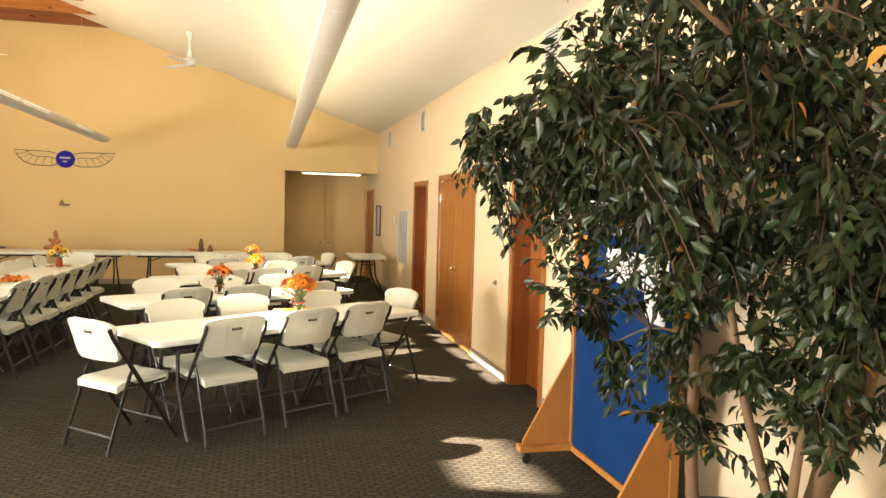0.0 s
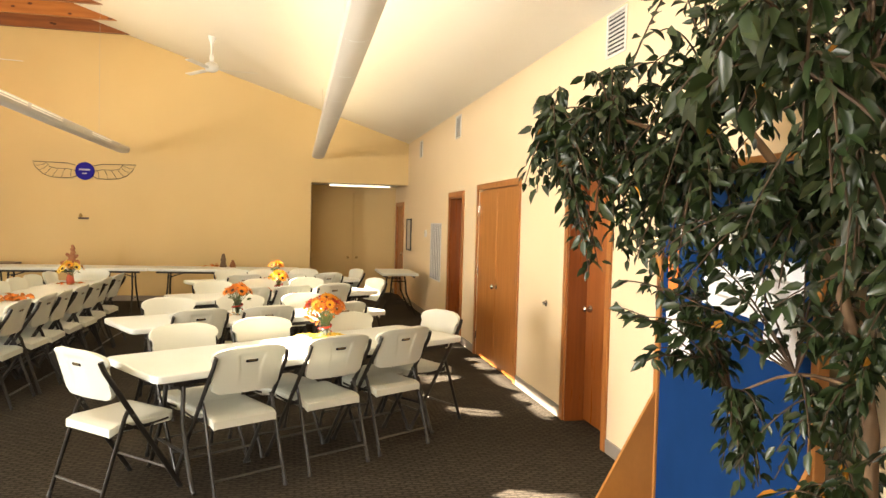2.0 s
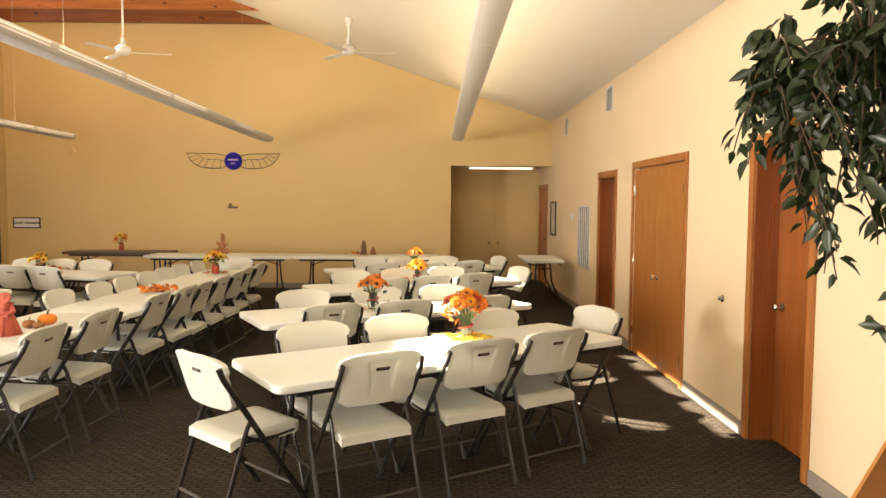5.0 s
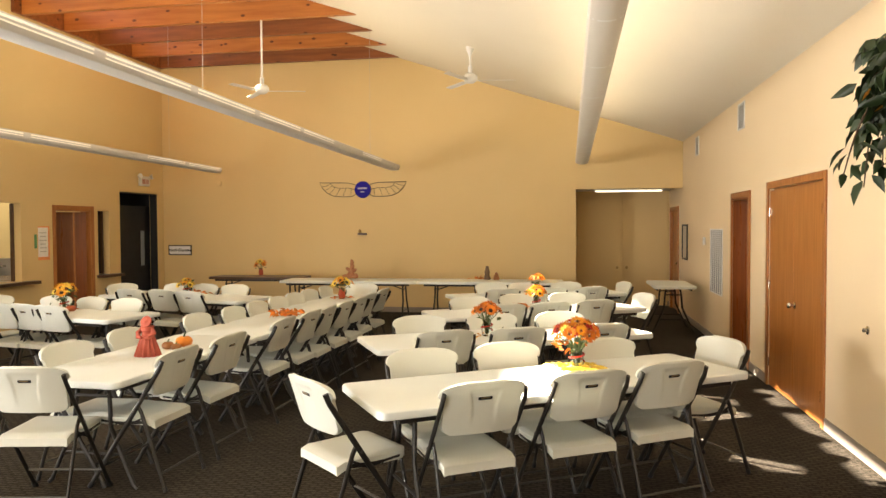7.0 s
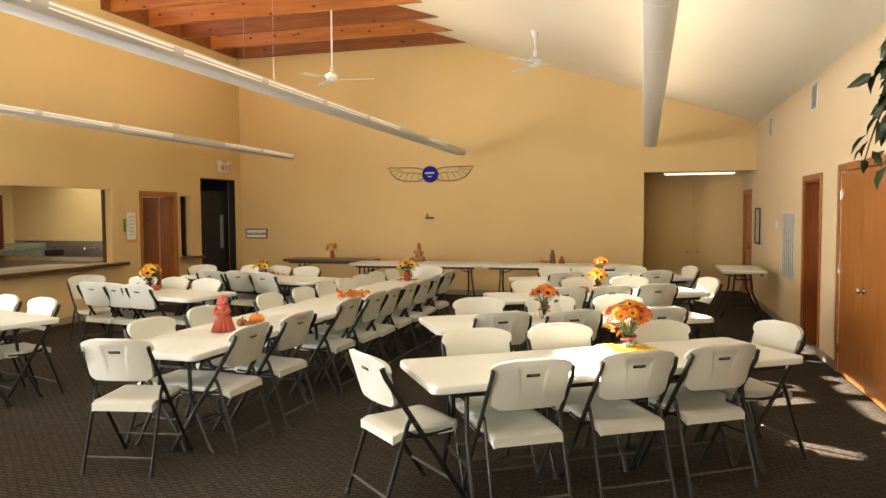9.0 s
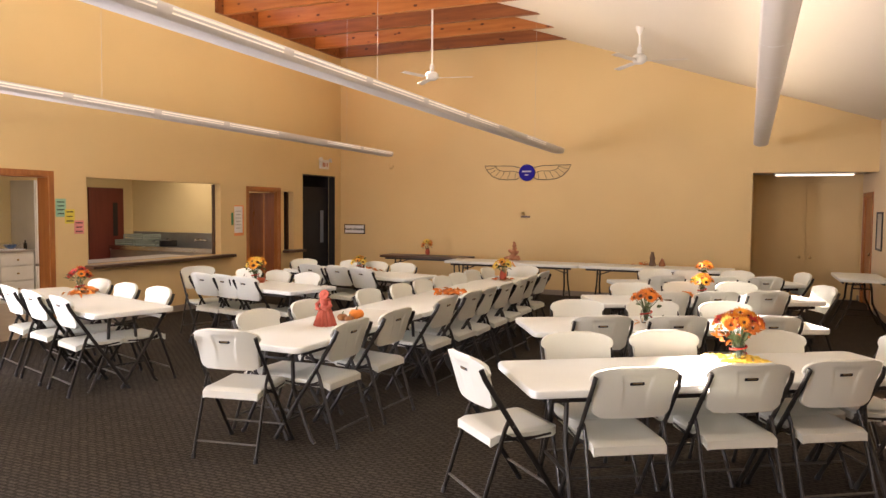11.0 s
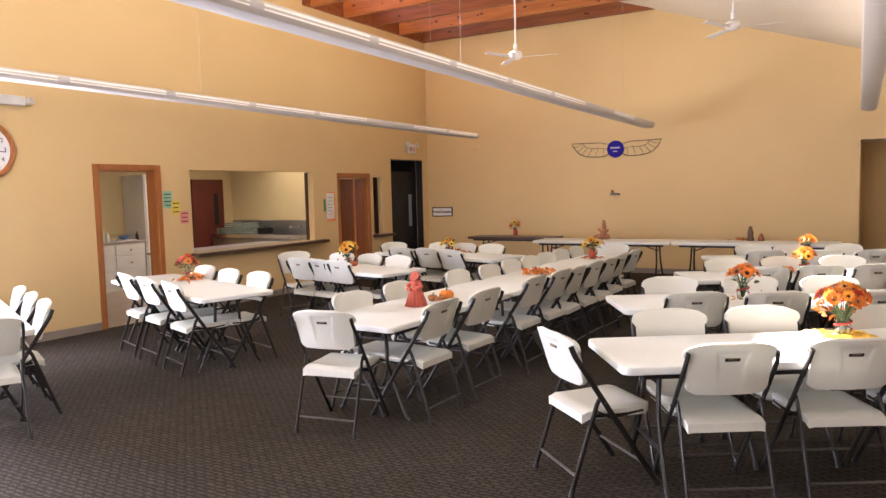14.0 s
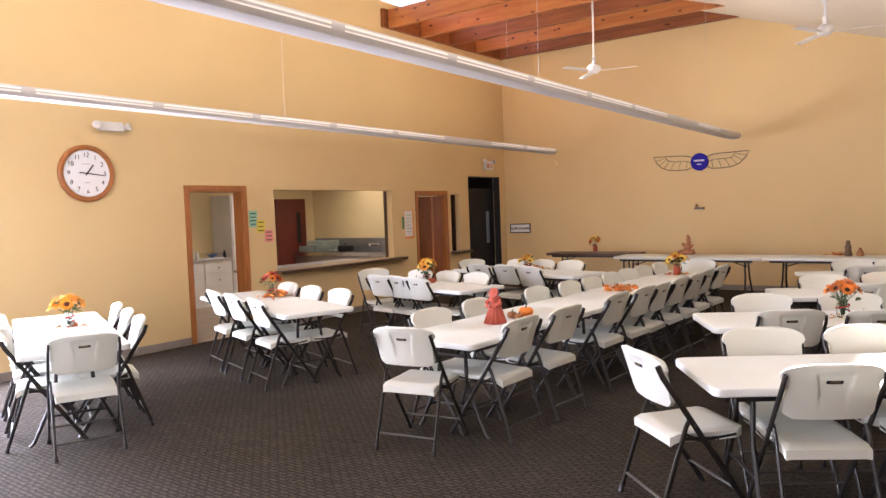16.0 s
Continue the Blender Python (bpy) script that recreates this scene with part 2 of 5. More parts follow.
def add_lathe(bm, profile, sides=20, m=None):
    """A turned shape from (radius, height) pairs."""
    rings = []
    made = []
    for r, z in profile:
        ring = [bm.verts.new((r * math.cos(2 * math.pi * k / sides), r * math.sin(2 * math.pi * k / sides), z)) for k in range(sides)]
        rings.append(ring)
        made += ring
    for one, two in zip(rings, rings[1:]):
        for k in range(sides):
            bm.faces.new((one[k], one[(k + 1) % sides], two[(k + 1) % sides], two[k]))
    bm.faces.new(rings[0][::-1])
    bm.faces.new(rings[-1])
    if m is not None:
        bmesh.ops.transform(bm, matrix=m, verts=made)
    return made


def mesh_of(name, bm, material, smooth=False):
    bmesh.ops.recalc_face_normals(bm, faces=bm.faces)
    me = bpy.data.meshes.new(name)
    bm.to_mesh(me)
    bm.free()
    for mat in material if isinstance(material, (list, tuple)) else [material]:
        me.materials.append(mat)
    if smooth:
        for p in me.polygons:
            p.use_smooth = True
        me.set_sharp_from_angle(angle=radians(35))
    return me


def part(name, bm, material, parent=None, label="", smooth=False):
    ob = new(name, mesh_of(name, bm, material, smooth))
    if parent is not None:
        ob.parent = parent
    if label:
        tagged(ob, label)
    return ob


def thing(name, label, category, group="", m=None):
    ob = new(name)
    ob.empty_display_size = 0.1
    if m is not None:
        ob.matrix_world = m
    return tagged(ob, label, category, group)


def structure(name, bm, material, label="", category="", smooth=False):
    return tagged(part(name, bm, material, None, "", smooth), label, category, "", "structure")


# ---- the hall ----
WEST, SOUTH = -10.35, -17.6
TH = 0.18


def roof(x):
    return 3.20 - 0.331 * x


def wall_with_holes(bm, axis, face, depth, a0, a1, top, holes):
    """A wall along one axis, from a0 to a1, with openings (b0, b1, z0, z1); top(a) is its height."""
    cuts = sorted({a0, a1, *[v for hole in holes for v in hole[:2]]})
    for b0, b1 in zip(cuts, cuts[1:]):
        mid = (b0 + b1) / 2
        here = sorted((z0, z1) for c0, c1, z0, z1 in holes if c0 < mid < c1)
        low = 0.0
        pieces = []
        for z0, z1 in here:
            if z0 > low + 1e-4:
                pieces.append((low, low, z0, z0))
            low = z1
        pieces.append((low, low, top(b0), top(b1)))
        for za0, zb0, za1, zb1 in pieces:
            v = []
            for d in (face, face + depth):
                for b, z in ((b0, za0), (b1, zb0), (b1, zb1), (b0, za1)):
                    v.append(bm.verts.new((b, d, z) if axis == "x" else (d, b, z)))
            for f in ((0, 1, 2, 3), (7, 6, 5, 4), (0, 4, 5, 1), (1, 5, 6, 2), (2, 6, 7, 3), (3, 7, 4, 0)):
                bm.faces.new([v[k] for k in f])
    bmesh.ops.remove_doubles(bm, verts=bm.verts, dist=1e-5)


bm = bm_new()
span(bm, -15.5, 0.6, SOUTH - 0.3, 3.0, -0.15, 0)
structure("floor", bm, CARPET, "dark grey-brown patterned loop carpet", "floor")

bm = bm_new()
wall_with_holes(bm, "x", 0.0, TH, WEST - TH, 0.0, roof, [(-1.925, 0.0, 0, 2.36)])
structure("wall_north", bm, WALL, "tan painted gable wall with a wide opening", "wall")

EAST_DOORS = [(-9.56, -8.79, 0, 2.05), (-7.40, -5.775, 0, 2.04), (-4.93, -4.08, 0, 2.02)]
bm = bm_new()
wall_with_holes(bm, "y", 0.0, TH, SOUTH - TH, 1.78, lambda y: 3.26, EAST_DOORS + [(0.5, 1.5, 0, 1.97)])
structure("wall_east", bm, EAST_TONE, "cream wall with wooden doors", "wall")

# the last hole is an assumed, unseen opening at the west lamp
WEST_HOLES = [(-8.13, -7.25, 0, 2.06), (-6.67, -3.95, 0.86, 2.07), (-3.20, -2.31, 0, 1.99), (-2.12, -1.80, 0.84, 1.99), (-1.475, -0.22, 0, 2.365), (-8.1, -6.1, 5.30, 5.68), (-5.35, -0.7, 5.42, 6.03), (-13.4, -10.8, 0, 2.25)]
bm = bm_new()
wall_with_holes(bm, "y", WEST, -TH, SOUTH - TH, TH, lambda y: 6.75, WEST_HOLES)
structure("wall_west", bm, WALL, "tall tan painted wall with kitchen openings", "wall")

bm = bm_new()
wall_with_holes(bm, "x", SOUTH, -TH, WEST - TH, 0.0, roof, [(-8.2, -3.8, 0.7, 2.9)])
structure("wall_south", bm, WALL, "plain painted wall with an unseen added opening", "wall")


def roof_piece(bm, x0, x1, y0, y1, thick=0.22):
    v = [bm.verts.new((x, y, roof(x) + dz)) for dz in (0, thick) for x, y in ((x0, y0), (x1, y0), (x1, y1), (x0, y1))]
    for f in ((0, 1, 2, 3), (7, 6, 5, 4), (0, 4, 5, 1), (1, 5, 6, 2), (2, 6, 7, 3), (3, 7, 4, 0)):
        bm.faces.new([v[k] for k in f])


bm = bm_new()
roof_piece(bm, WEST - 0.3, 0.3, SOUTH - 0.3, 0.3)
structure("ceiling", bm, CEILING, "sloping off-white plaster ceiling", "ceiling")

CLOSING_SHEET = surface("white_closing_sheet", (0.8, 0.8, 0.78), 0.8, None, 2, 60, 0.05, through_light=0.4)
# unseen sheet added to close the assumed south opening
bm = bm_new()
span(bm, -8.2, -3.8, SOUTH - 0.10, SOUTH - 0.08, 0.7, 2.9)
structure("south_closing_sheet", bm, CLOSING_SHEET, "unseen white sheet added to close the south opening", "blind")
# unseen sheet added so that no sun patch comes through the west opening
bm = bm_new()
span(bm, WEST - 0.12, WEST - 0.10, -13.4, -10.8, 0.0, 2.25)
structure("west_sun_sheet", bm, CLOSING_SHEET, "unseen white sheet added over the west opening to stop the sun", "blind")


# ---- folding chairs and tables ----
def plate(outline, nx, nz, shape, thick):
    """A thin moulded sheet: outline(v) gives its half width at height v, shape(u, v) its place, front and back."""
    bm = bm_new()
    front, rear = [], []
    for side, rows in ((0, front), (1, rear)):
        for j in range(nz + 1):
            v = 1 - (1 - j / nz) ** 1.7
            w = outline(v)
            rows.append([bm.verts.new(shape(w * (2 * i / nx - 1), v, side)) for i in range(nx + 1)])
    for j in range(nz):
        for i in range(nx):
            bm.faces.new((front[j][i], front[j][i + 1], front[j + 1][i + 1], front[j + 1][i]))
            bm.faces.new((rear[j][i + 1], rear[j][i], rear[j + 1][i], rear[j + 1][i + 1]))
    for j in range(nz):
        bm.faces.new((front[j][0], front[j + 1][0], rear[j + 1][0], rear[j][0]))
        bm.faces.new((front[j + 1][nx], front[j][nx], rear[j][nx], rear[j + 1][nx]))
    for i in range(nx):
        bm.faces.new((front[0][i + 1], front[0][i], rear[0][i], rear[0][i + 1]))
        bm.faces.new((front[nz][i], front[nz][i + 1], rear[nz][i + 1], rear[nz][i]))
    return bm


def back_outline(v):
    # narrow between the tubes, then a lip over their tops and a broad arched head
    side = 0.206 + 0.012 * v
    side -= 0.040 * max((0.13 - v) / 0.13, 0) ** 2
    step = min(max((v - 0.66) / 0.07, 0), 1)
    side += 0.022 * step * step * (3 - 2 * step)
    if v > 0.74:
        side *= max(1 - ((v - 0.74) / 0.262) ** 2.7, 0.0) ** 0.42
    return max(side, 0.11)


def back_shape(u, v, side):
    # leaning back, bowed round the sitter, with a funnel-shaped sunk panel on the rear
    y = -0.205 - 0.088 * v + 0.034 * (u / 0.225) ** 2
    z = 0.586 + 0.281 * v
    rim = min(1.0, max(0.0, 0.240 - abs(u)) / 0.025 + 0.35) * min(1.0, (1.0 - v) / 0.06 + 0.35)
    d = 0.013 * max(rim, 0.2)
    if side:
        half = 0.070 + 0.035 * max(v - 0.45, 0) ** 1.5 / 0.4
        edge = max(0.0, min(1.0, (half - abs(u)) / 0.010)) * max(0.0, min(1.0, (0.86 - v) / 0.07)) * max(0.0, min(1.0, (v - 0.12) / 0.45))
        y -= d - 0.009 * edge
    else:
        y += d
    return (u, y, z)


def seat_outline(v):
    a = 0.198 + 0.014 * min(v / 0.6, 1)
    if v > 0.86:
        a *= math.sqrt(1 - ((v - 0.86) / 0.16) ** 2 * 0.5)
    return a


def seat_shape(u, v, side):
    y = -0.205 + 0.430 * v
    dish = 0.013 * (1 - (u / 0.21) ** 2) * math.sin(math.pi * min(v * 1.1, 1))
    roll = 0.016 * max((v - 0.85) / 0.15, 0) ** 2 + 0.018 * max((0.09 - v) / 0.09, 0) ** 2
    z = 0.454 + 0.012 * v - dish - roll - 0.018 * max((abs(u) - 0.180) / 0.035, 0) ** 2
    if side:
        z -= 0.046 - 0.020 * (1 - (abs(u) / 0.22) ** 4) * math.sin(math.pi * v)
    return (u, y, z)


def folding_chair():
    chair = thing("folding_chair", "white plastic folding chair with dark steel legs", "chair")
    back = part("backrest", plate(back_outline, 52, 26, back_shape, 0.02), WHITE_PLASTIC, chair, "white moulded plastic backrest", True)
    bm = bm_new()
    add_box(bm, (0.078, 0.016, 0.019), pose(0, -0.2650, 0.777, 18), 0.007, 3)
    slot = part("handle_slot", bm, BLACK, back, "dark grip slot")
    bm = bm_new()
    add_box(bm, (0.050, 0.003, 0.005), pose(0, -0.2735, 0.779, 18))
    part("grip_bar", bm, BRASS, slot, "thin brownish bar")
    part("seat", plate(seat_outline, 18, 16, seat_shape, 0.03), WHITE_PLASTIC, chair, "white moulded plastic seat", True)
    for s in (-1, 1):
        bm = bm_new()
        add_tube(bm, [(s * 0.224, -0.278, 0.815), (s * 0.229, -0.256, 0.760), (s * 0.233, -0.05, 0.442), (s * 0.236, 0.228, 0.02)], 0.0100, 10, 1.55)
        leg = part("front_leg", bm, DARK_METAL, chair, "dark steel tube", True)
        bm = bm_new()
        add_cyl(bm, (s * 0.236, 0.238, 0.003), (s * 0.236, 0.217, 0.036), 0.0165, 0.0165, 10)
        part("foot_cap", bm, BLACK, leg)
        bm = bm_new()
        add_tube(bm, [(s * 0.219, -0.100, 0.530), (s * 0.218, -0.125, 0.485), (s * 0.222, -0.282, 0.02)], 0.0092, 10, 1.45)
        leg = part("rear_leg", bm, DARK_METAL, chair, "dark steel tube", True)
        bm = bm_new()
        add_cyl(bm, (s * 0.222, -0.287, 0.003), (s * 0.222, -0.277, 0.034), 0.0145, 0.0145, 10)
        part("foot_cap", bm, BLACK, leg)
        bm = bm_new()
        add_tube(bm, [(s * 0.208, -0.125, 0.424), (s * 0.208, 0.02, 0.412), (s * 0.208, 0.165, 0.424)], 0.006, 6, 2.0)
        part("seat_rail", bm, DARK_METAL, chair, "", True)
        bm = bm_new()
        add_tube(bm, [(s * 0.214, -0.128, 0.452), (s * 0.222, -0.010, 0.392)], 0.004, 6, 1.8)
        part("folding_link", bm, DARK_METAL, chair, "", True)
        bm = bm_new()
        add_cyl(bm, (s * 0.212, -0.085, 0.498), (s * 0.246, -0.085, 0.498), 0.008, 0.008, 10)
        part("pivot_bolt", bm, BAR_STEEL, chair)
    for y, z, w in ((0.150, 0.138, 0.230), (-0.251, 0.112, 0.219)):
        bm = bm_new()
        add_cyl(bm, (-w, y, z), (w, y, z), 0.0075, 0.0075, 8)
        part("crossbar", bm, BAR_STEEL, chair, "grey steel bar", True)
    bm = bm_new()
    add_cyl(bm, (-0.212, 0.06, 0.405), (0.212, 0.06, 0.405), 0.008, 0.008, 8)
    part("seat_bar", bm, DARK_METAL, chair, "", True)
    # a tall model, 0.885 m high
    for ob in chair.children_recursive:
        ob.data.transform(Matrix.Scale(1.021, 4))
    return chair


def folding_table(length, top_z, label, top_material, name="folding_table", wide=0.76):
    table = thing(name, label, "table")
    bm = bm_new()
    got = add_box(bm, (length, wide, 0.045), pose(0, 0, top_z - 0.0225))
    upright = [ed for ed in bm.edges if abs(ed.verts[0].co.z - ed.verts[1].co.z) > 0.02]
    bmesh.ops.bevel(bm, geom=upright, offset=0.055, segments=5, affect="EDGES", profile=0.5)
    rims = [ed for ed in bm.edges if abs(ed.verts[0].co.z - ed.verts[1].co.z) < 0.001 and len(ed.link_faces) == 2 and abs(ed.link_faces[0].normal.z - ed.link_faces[1].normal.z) > 0.5]
    bmesh.ops.bevel(bm, geom=rims, offset=0.009, segments=3, affect="EDGES", profile=0.5)
    part("tabletop", bm, top_material, table, "", True)
    z0 = top_z - 0.052
    for s in (-1, 1):
        bm = bm_new()
        span(bm, -length / 2 + 0.12, length / 2 - 0.12, s * (wide / 2 - 0.06) - 0.012, s * (wide / 2 - 0.06) + 0.012, z0 - 0.028, z0 + 0.005, 0.004)
        part("side_rail", bm, DARK_METAL, table)
    for s in (-1, 1):
        x = s * (length / 2 - 0.28)
        for w in (-1, 1):
            bm = bm_new()
            add_tube(bm, [(x, w * 0.10, z0), (x, w * 0.12, z0 - 0.10), (x + s * 0.01, w * 0.135, z0 - 0.30), (x + s * 0.02, w * 0.26, 0.12), (x + s * 0.02, w * 0.30, 0.035), (x + s * 0.02, w * 0.325, 0.014)], 0.0145, 8)
            part("leg", bm, DARK_METAL, table, "bent steel leg", True)
        for z, w in ((z0 - 0.10, 0.12), (0.22, 0.20)):
            bm = bm_new()
            add_cyl(bm, (x + s * 0.012, -w, z), (x + s * 0.012, w, z), 0.010, 0.010, 8)
            part("crossbar", bm, DARK_METAL, table, "", True)
        bm = bm_new()
        add_tube(bm, [(x, 0, z0 - 0.12), (x - s * 0.2, 0, z0 - 0.05), (x - s * 0.42, 0, z0)], 0.009, 8)
        part("brace", bm, DARK_METAL, table, "", True)
    return table


TOP = 0.745
table_eight = folding_table(2.44, TOP, "long white plastic folding table with dark steel legs", TABLE_PLASTIC)
table_six = folding_table(1.86, TOP, "white plastic folding table in an end-to-end row", TABLE_PLASTIC)
chair_one = folding_chair()
used = {"eight": 0, "six": 0, "chair": 0}


def place(kind, original, m, group):
    used[kind] += 1
    if used[kind] == 1:
        original.matrix_world = m
        ob = original
    else:
        ob = copy_thing(original, m)
    return tagged(ob, group=group)


CHAIR_JITTER = random.Random(4)


def seat_chairs(tops, facing, group):
    """Chairs by the place of the middle of their backrests' top edges, all facing one way (degrees)."""
    for x, y in tops:
        turn = facing + CHAIR_JITTER.uniform(-3, 3)
        a = radians(turn)
        place("chair", chair_one, pose(x + 0.306 * math.cos(a), y + 0.306 * math.sin(a), 0, 0, 0, turn - 90), group)


def set_table(kind, x, y, yaw, near=(), far=(), ends=(), group="tables in the hall"):
    place(kind, table_eight if kind == "eight" else table_six, pose(x, y, 0, 0, 0, yaw), group)
    seat_chairs(near, yaw + 90, "chairs round the tables")
    seat_chairs(far, yaw - 90, "chairs round the tables")
    for ex, ey, facing in ends:
        seat_chairs([(ex, ey)], facing, "chairs round the tables")


# the four slanting tables on the window side
set_table("eight", -2.15, -9.31, 33.0, [(-2.45, -10.12), (-1.91, -9.76), (-1.43, -9.42)], [(-3.00, -9.19), (-2.49, -8.86), (-1.83, -8.58)], [(-3.43, -10.16, 45), (-0.96, -8.45, 207)])
set_table("eight", -2.57, -7.62, 28.9, [(-2.95, -8.37), (-2.42, -8.14), (-1.75, -7.84)], [(-3.37, -7.50), (-2.76, -7.22), (-2.16, -7.04)])
set_table("eight", -2.42, -5.69, 29.5, [(-2.67, -6.45), (-2.21, -6.19), (-1.74, -5.91)], [(-3.18, -5.69), (-2.66, -5.35), (-2.10, -5.08)], [(-1.14, -5.09, 205)])
set_table("eight", -2.48, -3.79, 28.0, [(-2.86, -4.60), (-2.26, -4.42), (-1.73, -4.21)], [(-3.15, -3.71), (-2.69, -3.59), (-2.12, -3.39)], [(-1.24, -3.37, 198)])
# the long row in the middle
set_table("six", -5.05, -8.91, 87.9, [(-4.53, -9.37), (-4.49, -8.73), (-4.46, -7.76)], [(-5.51, -9.30), (-5.51, -8.63), (-5.46, -7.64)], [(-5.11, -10.13, 100)])
set_table("six", -4.98, -7.05, 87.9, [(-4.41, -7.23), (-4.37, -6.85), (-4.36, -6.33)], [(-5.39, -7.06), (-5.37, -6.55), (-5.35, -6.04)])
set_table("six", -4.91, -5.19, 87.9, [(-4.33, -5.87), (-4.36, -5.34), (-4.35, -4.78)], [(-5.34, -5.56), (-5.33, -5.09), (-5.29, -4.60)], [(-4.90, -3.97, 268)])
# the slanting tables along the kitchen
set_table("eight", -8.39, -10.80, -22.4, [(-9.00, -11.10), (-8.44, -11.32), (-7.89, -11.53)], [(-8.66, -10.10), (-8.11, -10.31), (-7.55, -10.53)], [(-7.03, -11.31, 155)])
set_table("eight", -8.17, -8.67, -17.0, [(-8.76, -9.02), (-8.21, -9.19), (-7.60, -9.38)], [(-8.45, -8.08), (-7.86, -8.27), (-7.30, -8.39)])
set_table("six", -7.45, -6.64, -13.0, [(-8.06, -7.04), (-7.71, -7.09), (-7.34, -7.17)], [(-7.92, -6.21), (-7.41, -6.27), (-6.89, -6.39)], [(-8.79, -6.29, -20)])
set_table("eight", -7.25, -4.65, -14.0, [(-7.69, -5.26), (-7.22, -5.30), (-6.75, -5.47)], [(-7.50, -4.30), (-7.06, -4.33), (-6.58, -4.39)], [(-8.37, -4.42, -20)])
# serving tables against the far wall
place("eight", table_eight, pose(-5.82, -1.52, 0, 0, 0, 0), "serving tables")
place("eight", table_eight, pose(-3.37, -1.50, 0, 0, 0, 0), "serving tables")
brown = folding_table(1.83, TOP + 0.01, "dark brown laminate folding table against the wall", BROWN_TOP, wide=0.6)
brown.matrix_world = pose(-7.80, -0.95, 0)
small_table = folding_table(1.22, TOP + 0.01, "small white plastic folding table by the doorway", TABLE_PLASTIC, wide=0.62)
small_table.matrix_world = pose(-0.47, -1.90, 0, 0, 0, 90)


# ---- roof timbers, fixtures and fans ----
def timber(name, x0, x1, y0, y1, z0, z1, parent, wood=PINE):
    """A beam whose top follows the roof."""
    bm = bm_new()
    tip = (3.20 - z0) / 0.331
    xs = [x0, min(x1, (3.20 - z1) / 0.331), min(x1, tip - 0.0)]
    low = [(x, z0) for x in (xs[0], xs[2])]
    up = [(xs[0], z1), (xs[1], z1)]
    ring = [low[0], low[1], up[1], up[0]]
    v = [bm.verts.new((x, y, z)) for y in (y0, y1) for x, z in ring]
    for f in ((0, 1, 2, 3), (7, 6, 5, 4), (0, 4, 5, 1), (1, 5, 6, 2), (2, 6, 7, 3), (3, 7, 4, 0)):
        bm.faces.new([v[k] for k in f])
    return part(name, bm, wood, parent)


beams = thing("roof_beams", "knotty orange pine tie beams under the roof", "beam")
# beams out of the light take the shaded copy of the pine
for y in (-0.10, -1.05, -2.0, -2.92, -3.86):
    timber("beam", WEST + 0.06, -4.0, y - 0.045, y + 0.045, 4.95, 5.27, beams, PINE_SHADED if y in (-2.0, -0.10) else PINE)
bm = bm_new()
span(bm, WEST, WEST + 0.06, -4.05, -0.02, 4.95, 5.27)
part("header", bm, PINE_SHADED, beams, "pine header along the wall")


def light_fixture(x, y0, y1, z, rise, louvred):
    body = thing("linear_light", "long white suspended fluorescent light with louvres", "ceiling light", "suspended lights", pose(x, y1, z, -rise))
    length = y1 - y0
    bm = bm_new()
    # a trough with a rounded belly, open to the ceiling
    if louvred:
        prof = [(-0.108, 0.062), (-0.110, 0.036), (-0.104, 0.008), (-0.084, -0.018), (0, -0.028), (0.084, -0.018), (0.104, 0.008), (0.110, 0.036), (0.108, 0.062)]
    else:
        prof = [(-0.100, 0.095), (-0.104, 0.06), (-0.092, 0.028), (-0.058, 0.008), (0, 0.0), (0.058, 0.008), (0.092, 0.028), (0.104, 0.06), (0.100, 0.095)]
        prof = [(px * 1.13, pz) for px, pz in prof]
    inner = [(px * 0.93, pz * 0.93 + 0.014) for px, pz in prof][::-1]
    ring = prof + inner
    rows = [[bm.verts.new((px, yy, pz)) for px, pz in ring] for yy in (-length, 0.0)]
    k = len(ring)
    for i in range(k):
        bm.faces.new((rows[0][i], rows[0][(i + 1) % k], rows[1][(i + 1) % k], rows[1][i]))
    for row in rows:
        for i in range(len(prof) - 1):
            bm.faces.new((row[i], row[i + 1], row[k - 2 - i], row[k - 1 - i]))
    part("housing", bm, TROUGH if louvred else BELLY, body, "grey-white metal trough with an added faint glow" if louvred else "pale softly glowing housing", True)
    bm = bm_new()
    span(bm, -0.088, 0.088, -0.004, 0.006, -0.008 if louvred else 0.018, 0.06)
    part("end_cap", bm, WHITE_METAL, body)
    for i in range(int(length / 1.22)):
        if not louvred:
            bm = bm_new()
            add_lathe(bm, [(0.1190, 0), (0.1190, 0.03)], 24, pose(0, -i * 1.22, 0.0, 90))
            bmesh.ops.scale(bm, vec=(1.0, 1.0, 0.505), verts=bm.verts)
            bmesh.ops.translate(bm, vec=(0, 0, 0.0595), verts=bm.verts)
            bmesh.ops.delete(bm, geom=[v for v in bm.verts if v.co.z > 0.062], context='VERTS')
            part('joint_band', bm, WHITE_METAL, body)
            continue
        a = -0.07 - i * 1.22
        if i in ((0, 2) if x > -7 else (2,)):
            continue
        for s in (-1, 1):
            for w, z0, z1 in ((0.1045, 0.016, 0.029), (0.1085, 0.041, 0.056)):
                bm = bm_new()
                span(bm, s * (w - 0.006), s * (w + 0.0035), a - 1.10, a, z0, z1)
                part("louvre", bm, TUBE, body, "lit slot")
    for i in range(3):
        a = -1.6 - i * (length - 3.0) / 2
        bm = bm_new()
        add_cyl(bm, (0, a, 0.02), (0, a, roof(x) - 2.75), 0.0018, 0.0018, 5)
        part("hanging_wire", bm, GREY_METAL, body)
    return body


for fx, fy0, fy1, fz, rise in FIXTURES:
    light_fixture(fx, fy0, fy1, fz, rise, fx < -3)


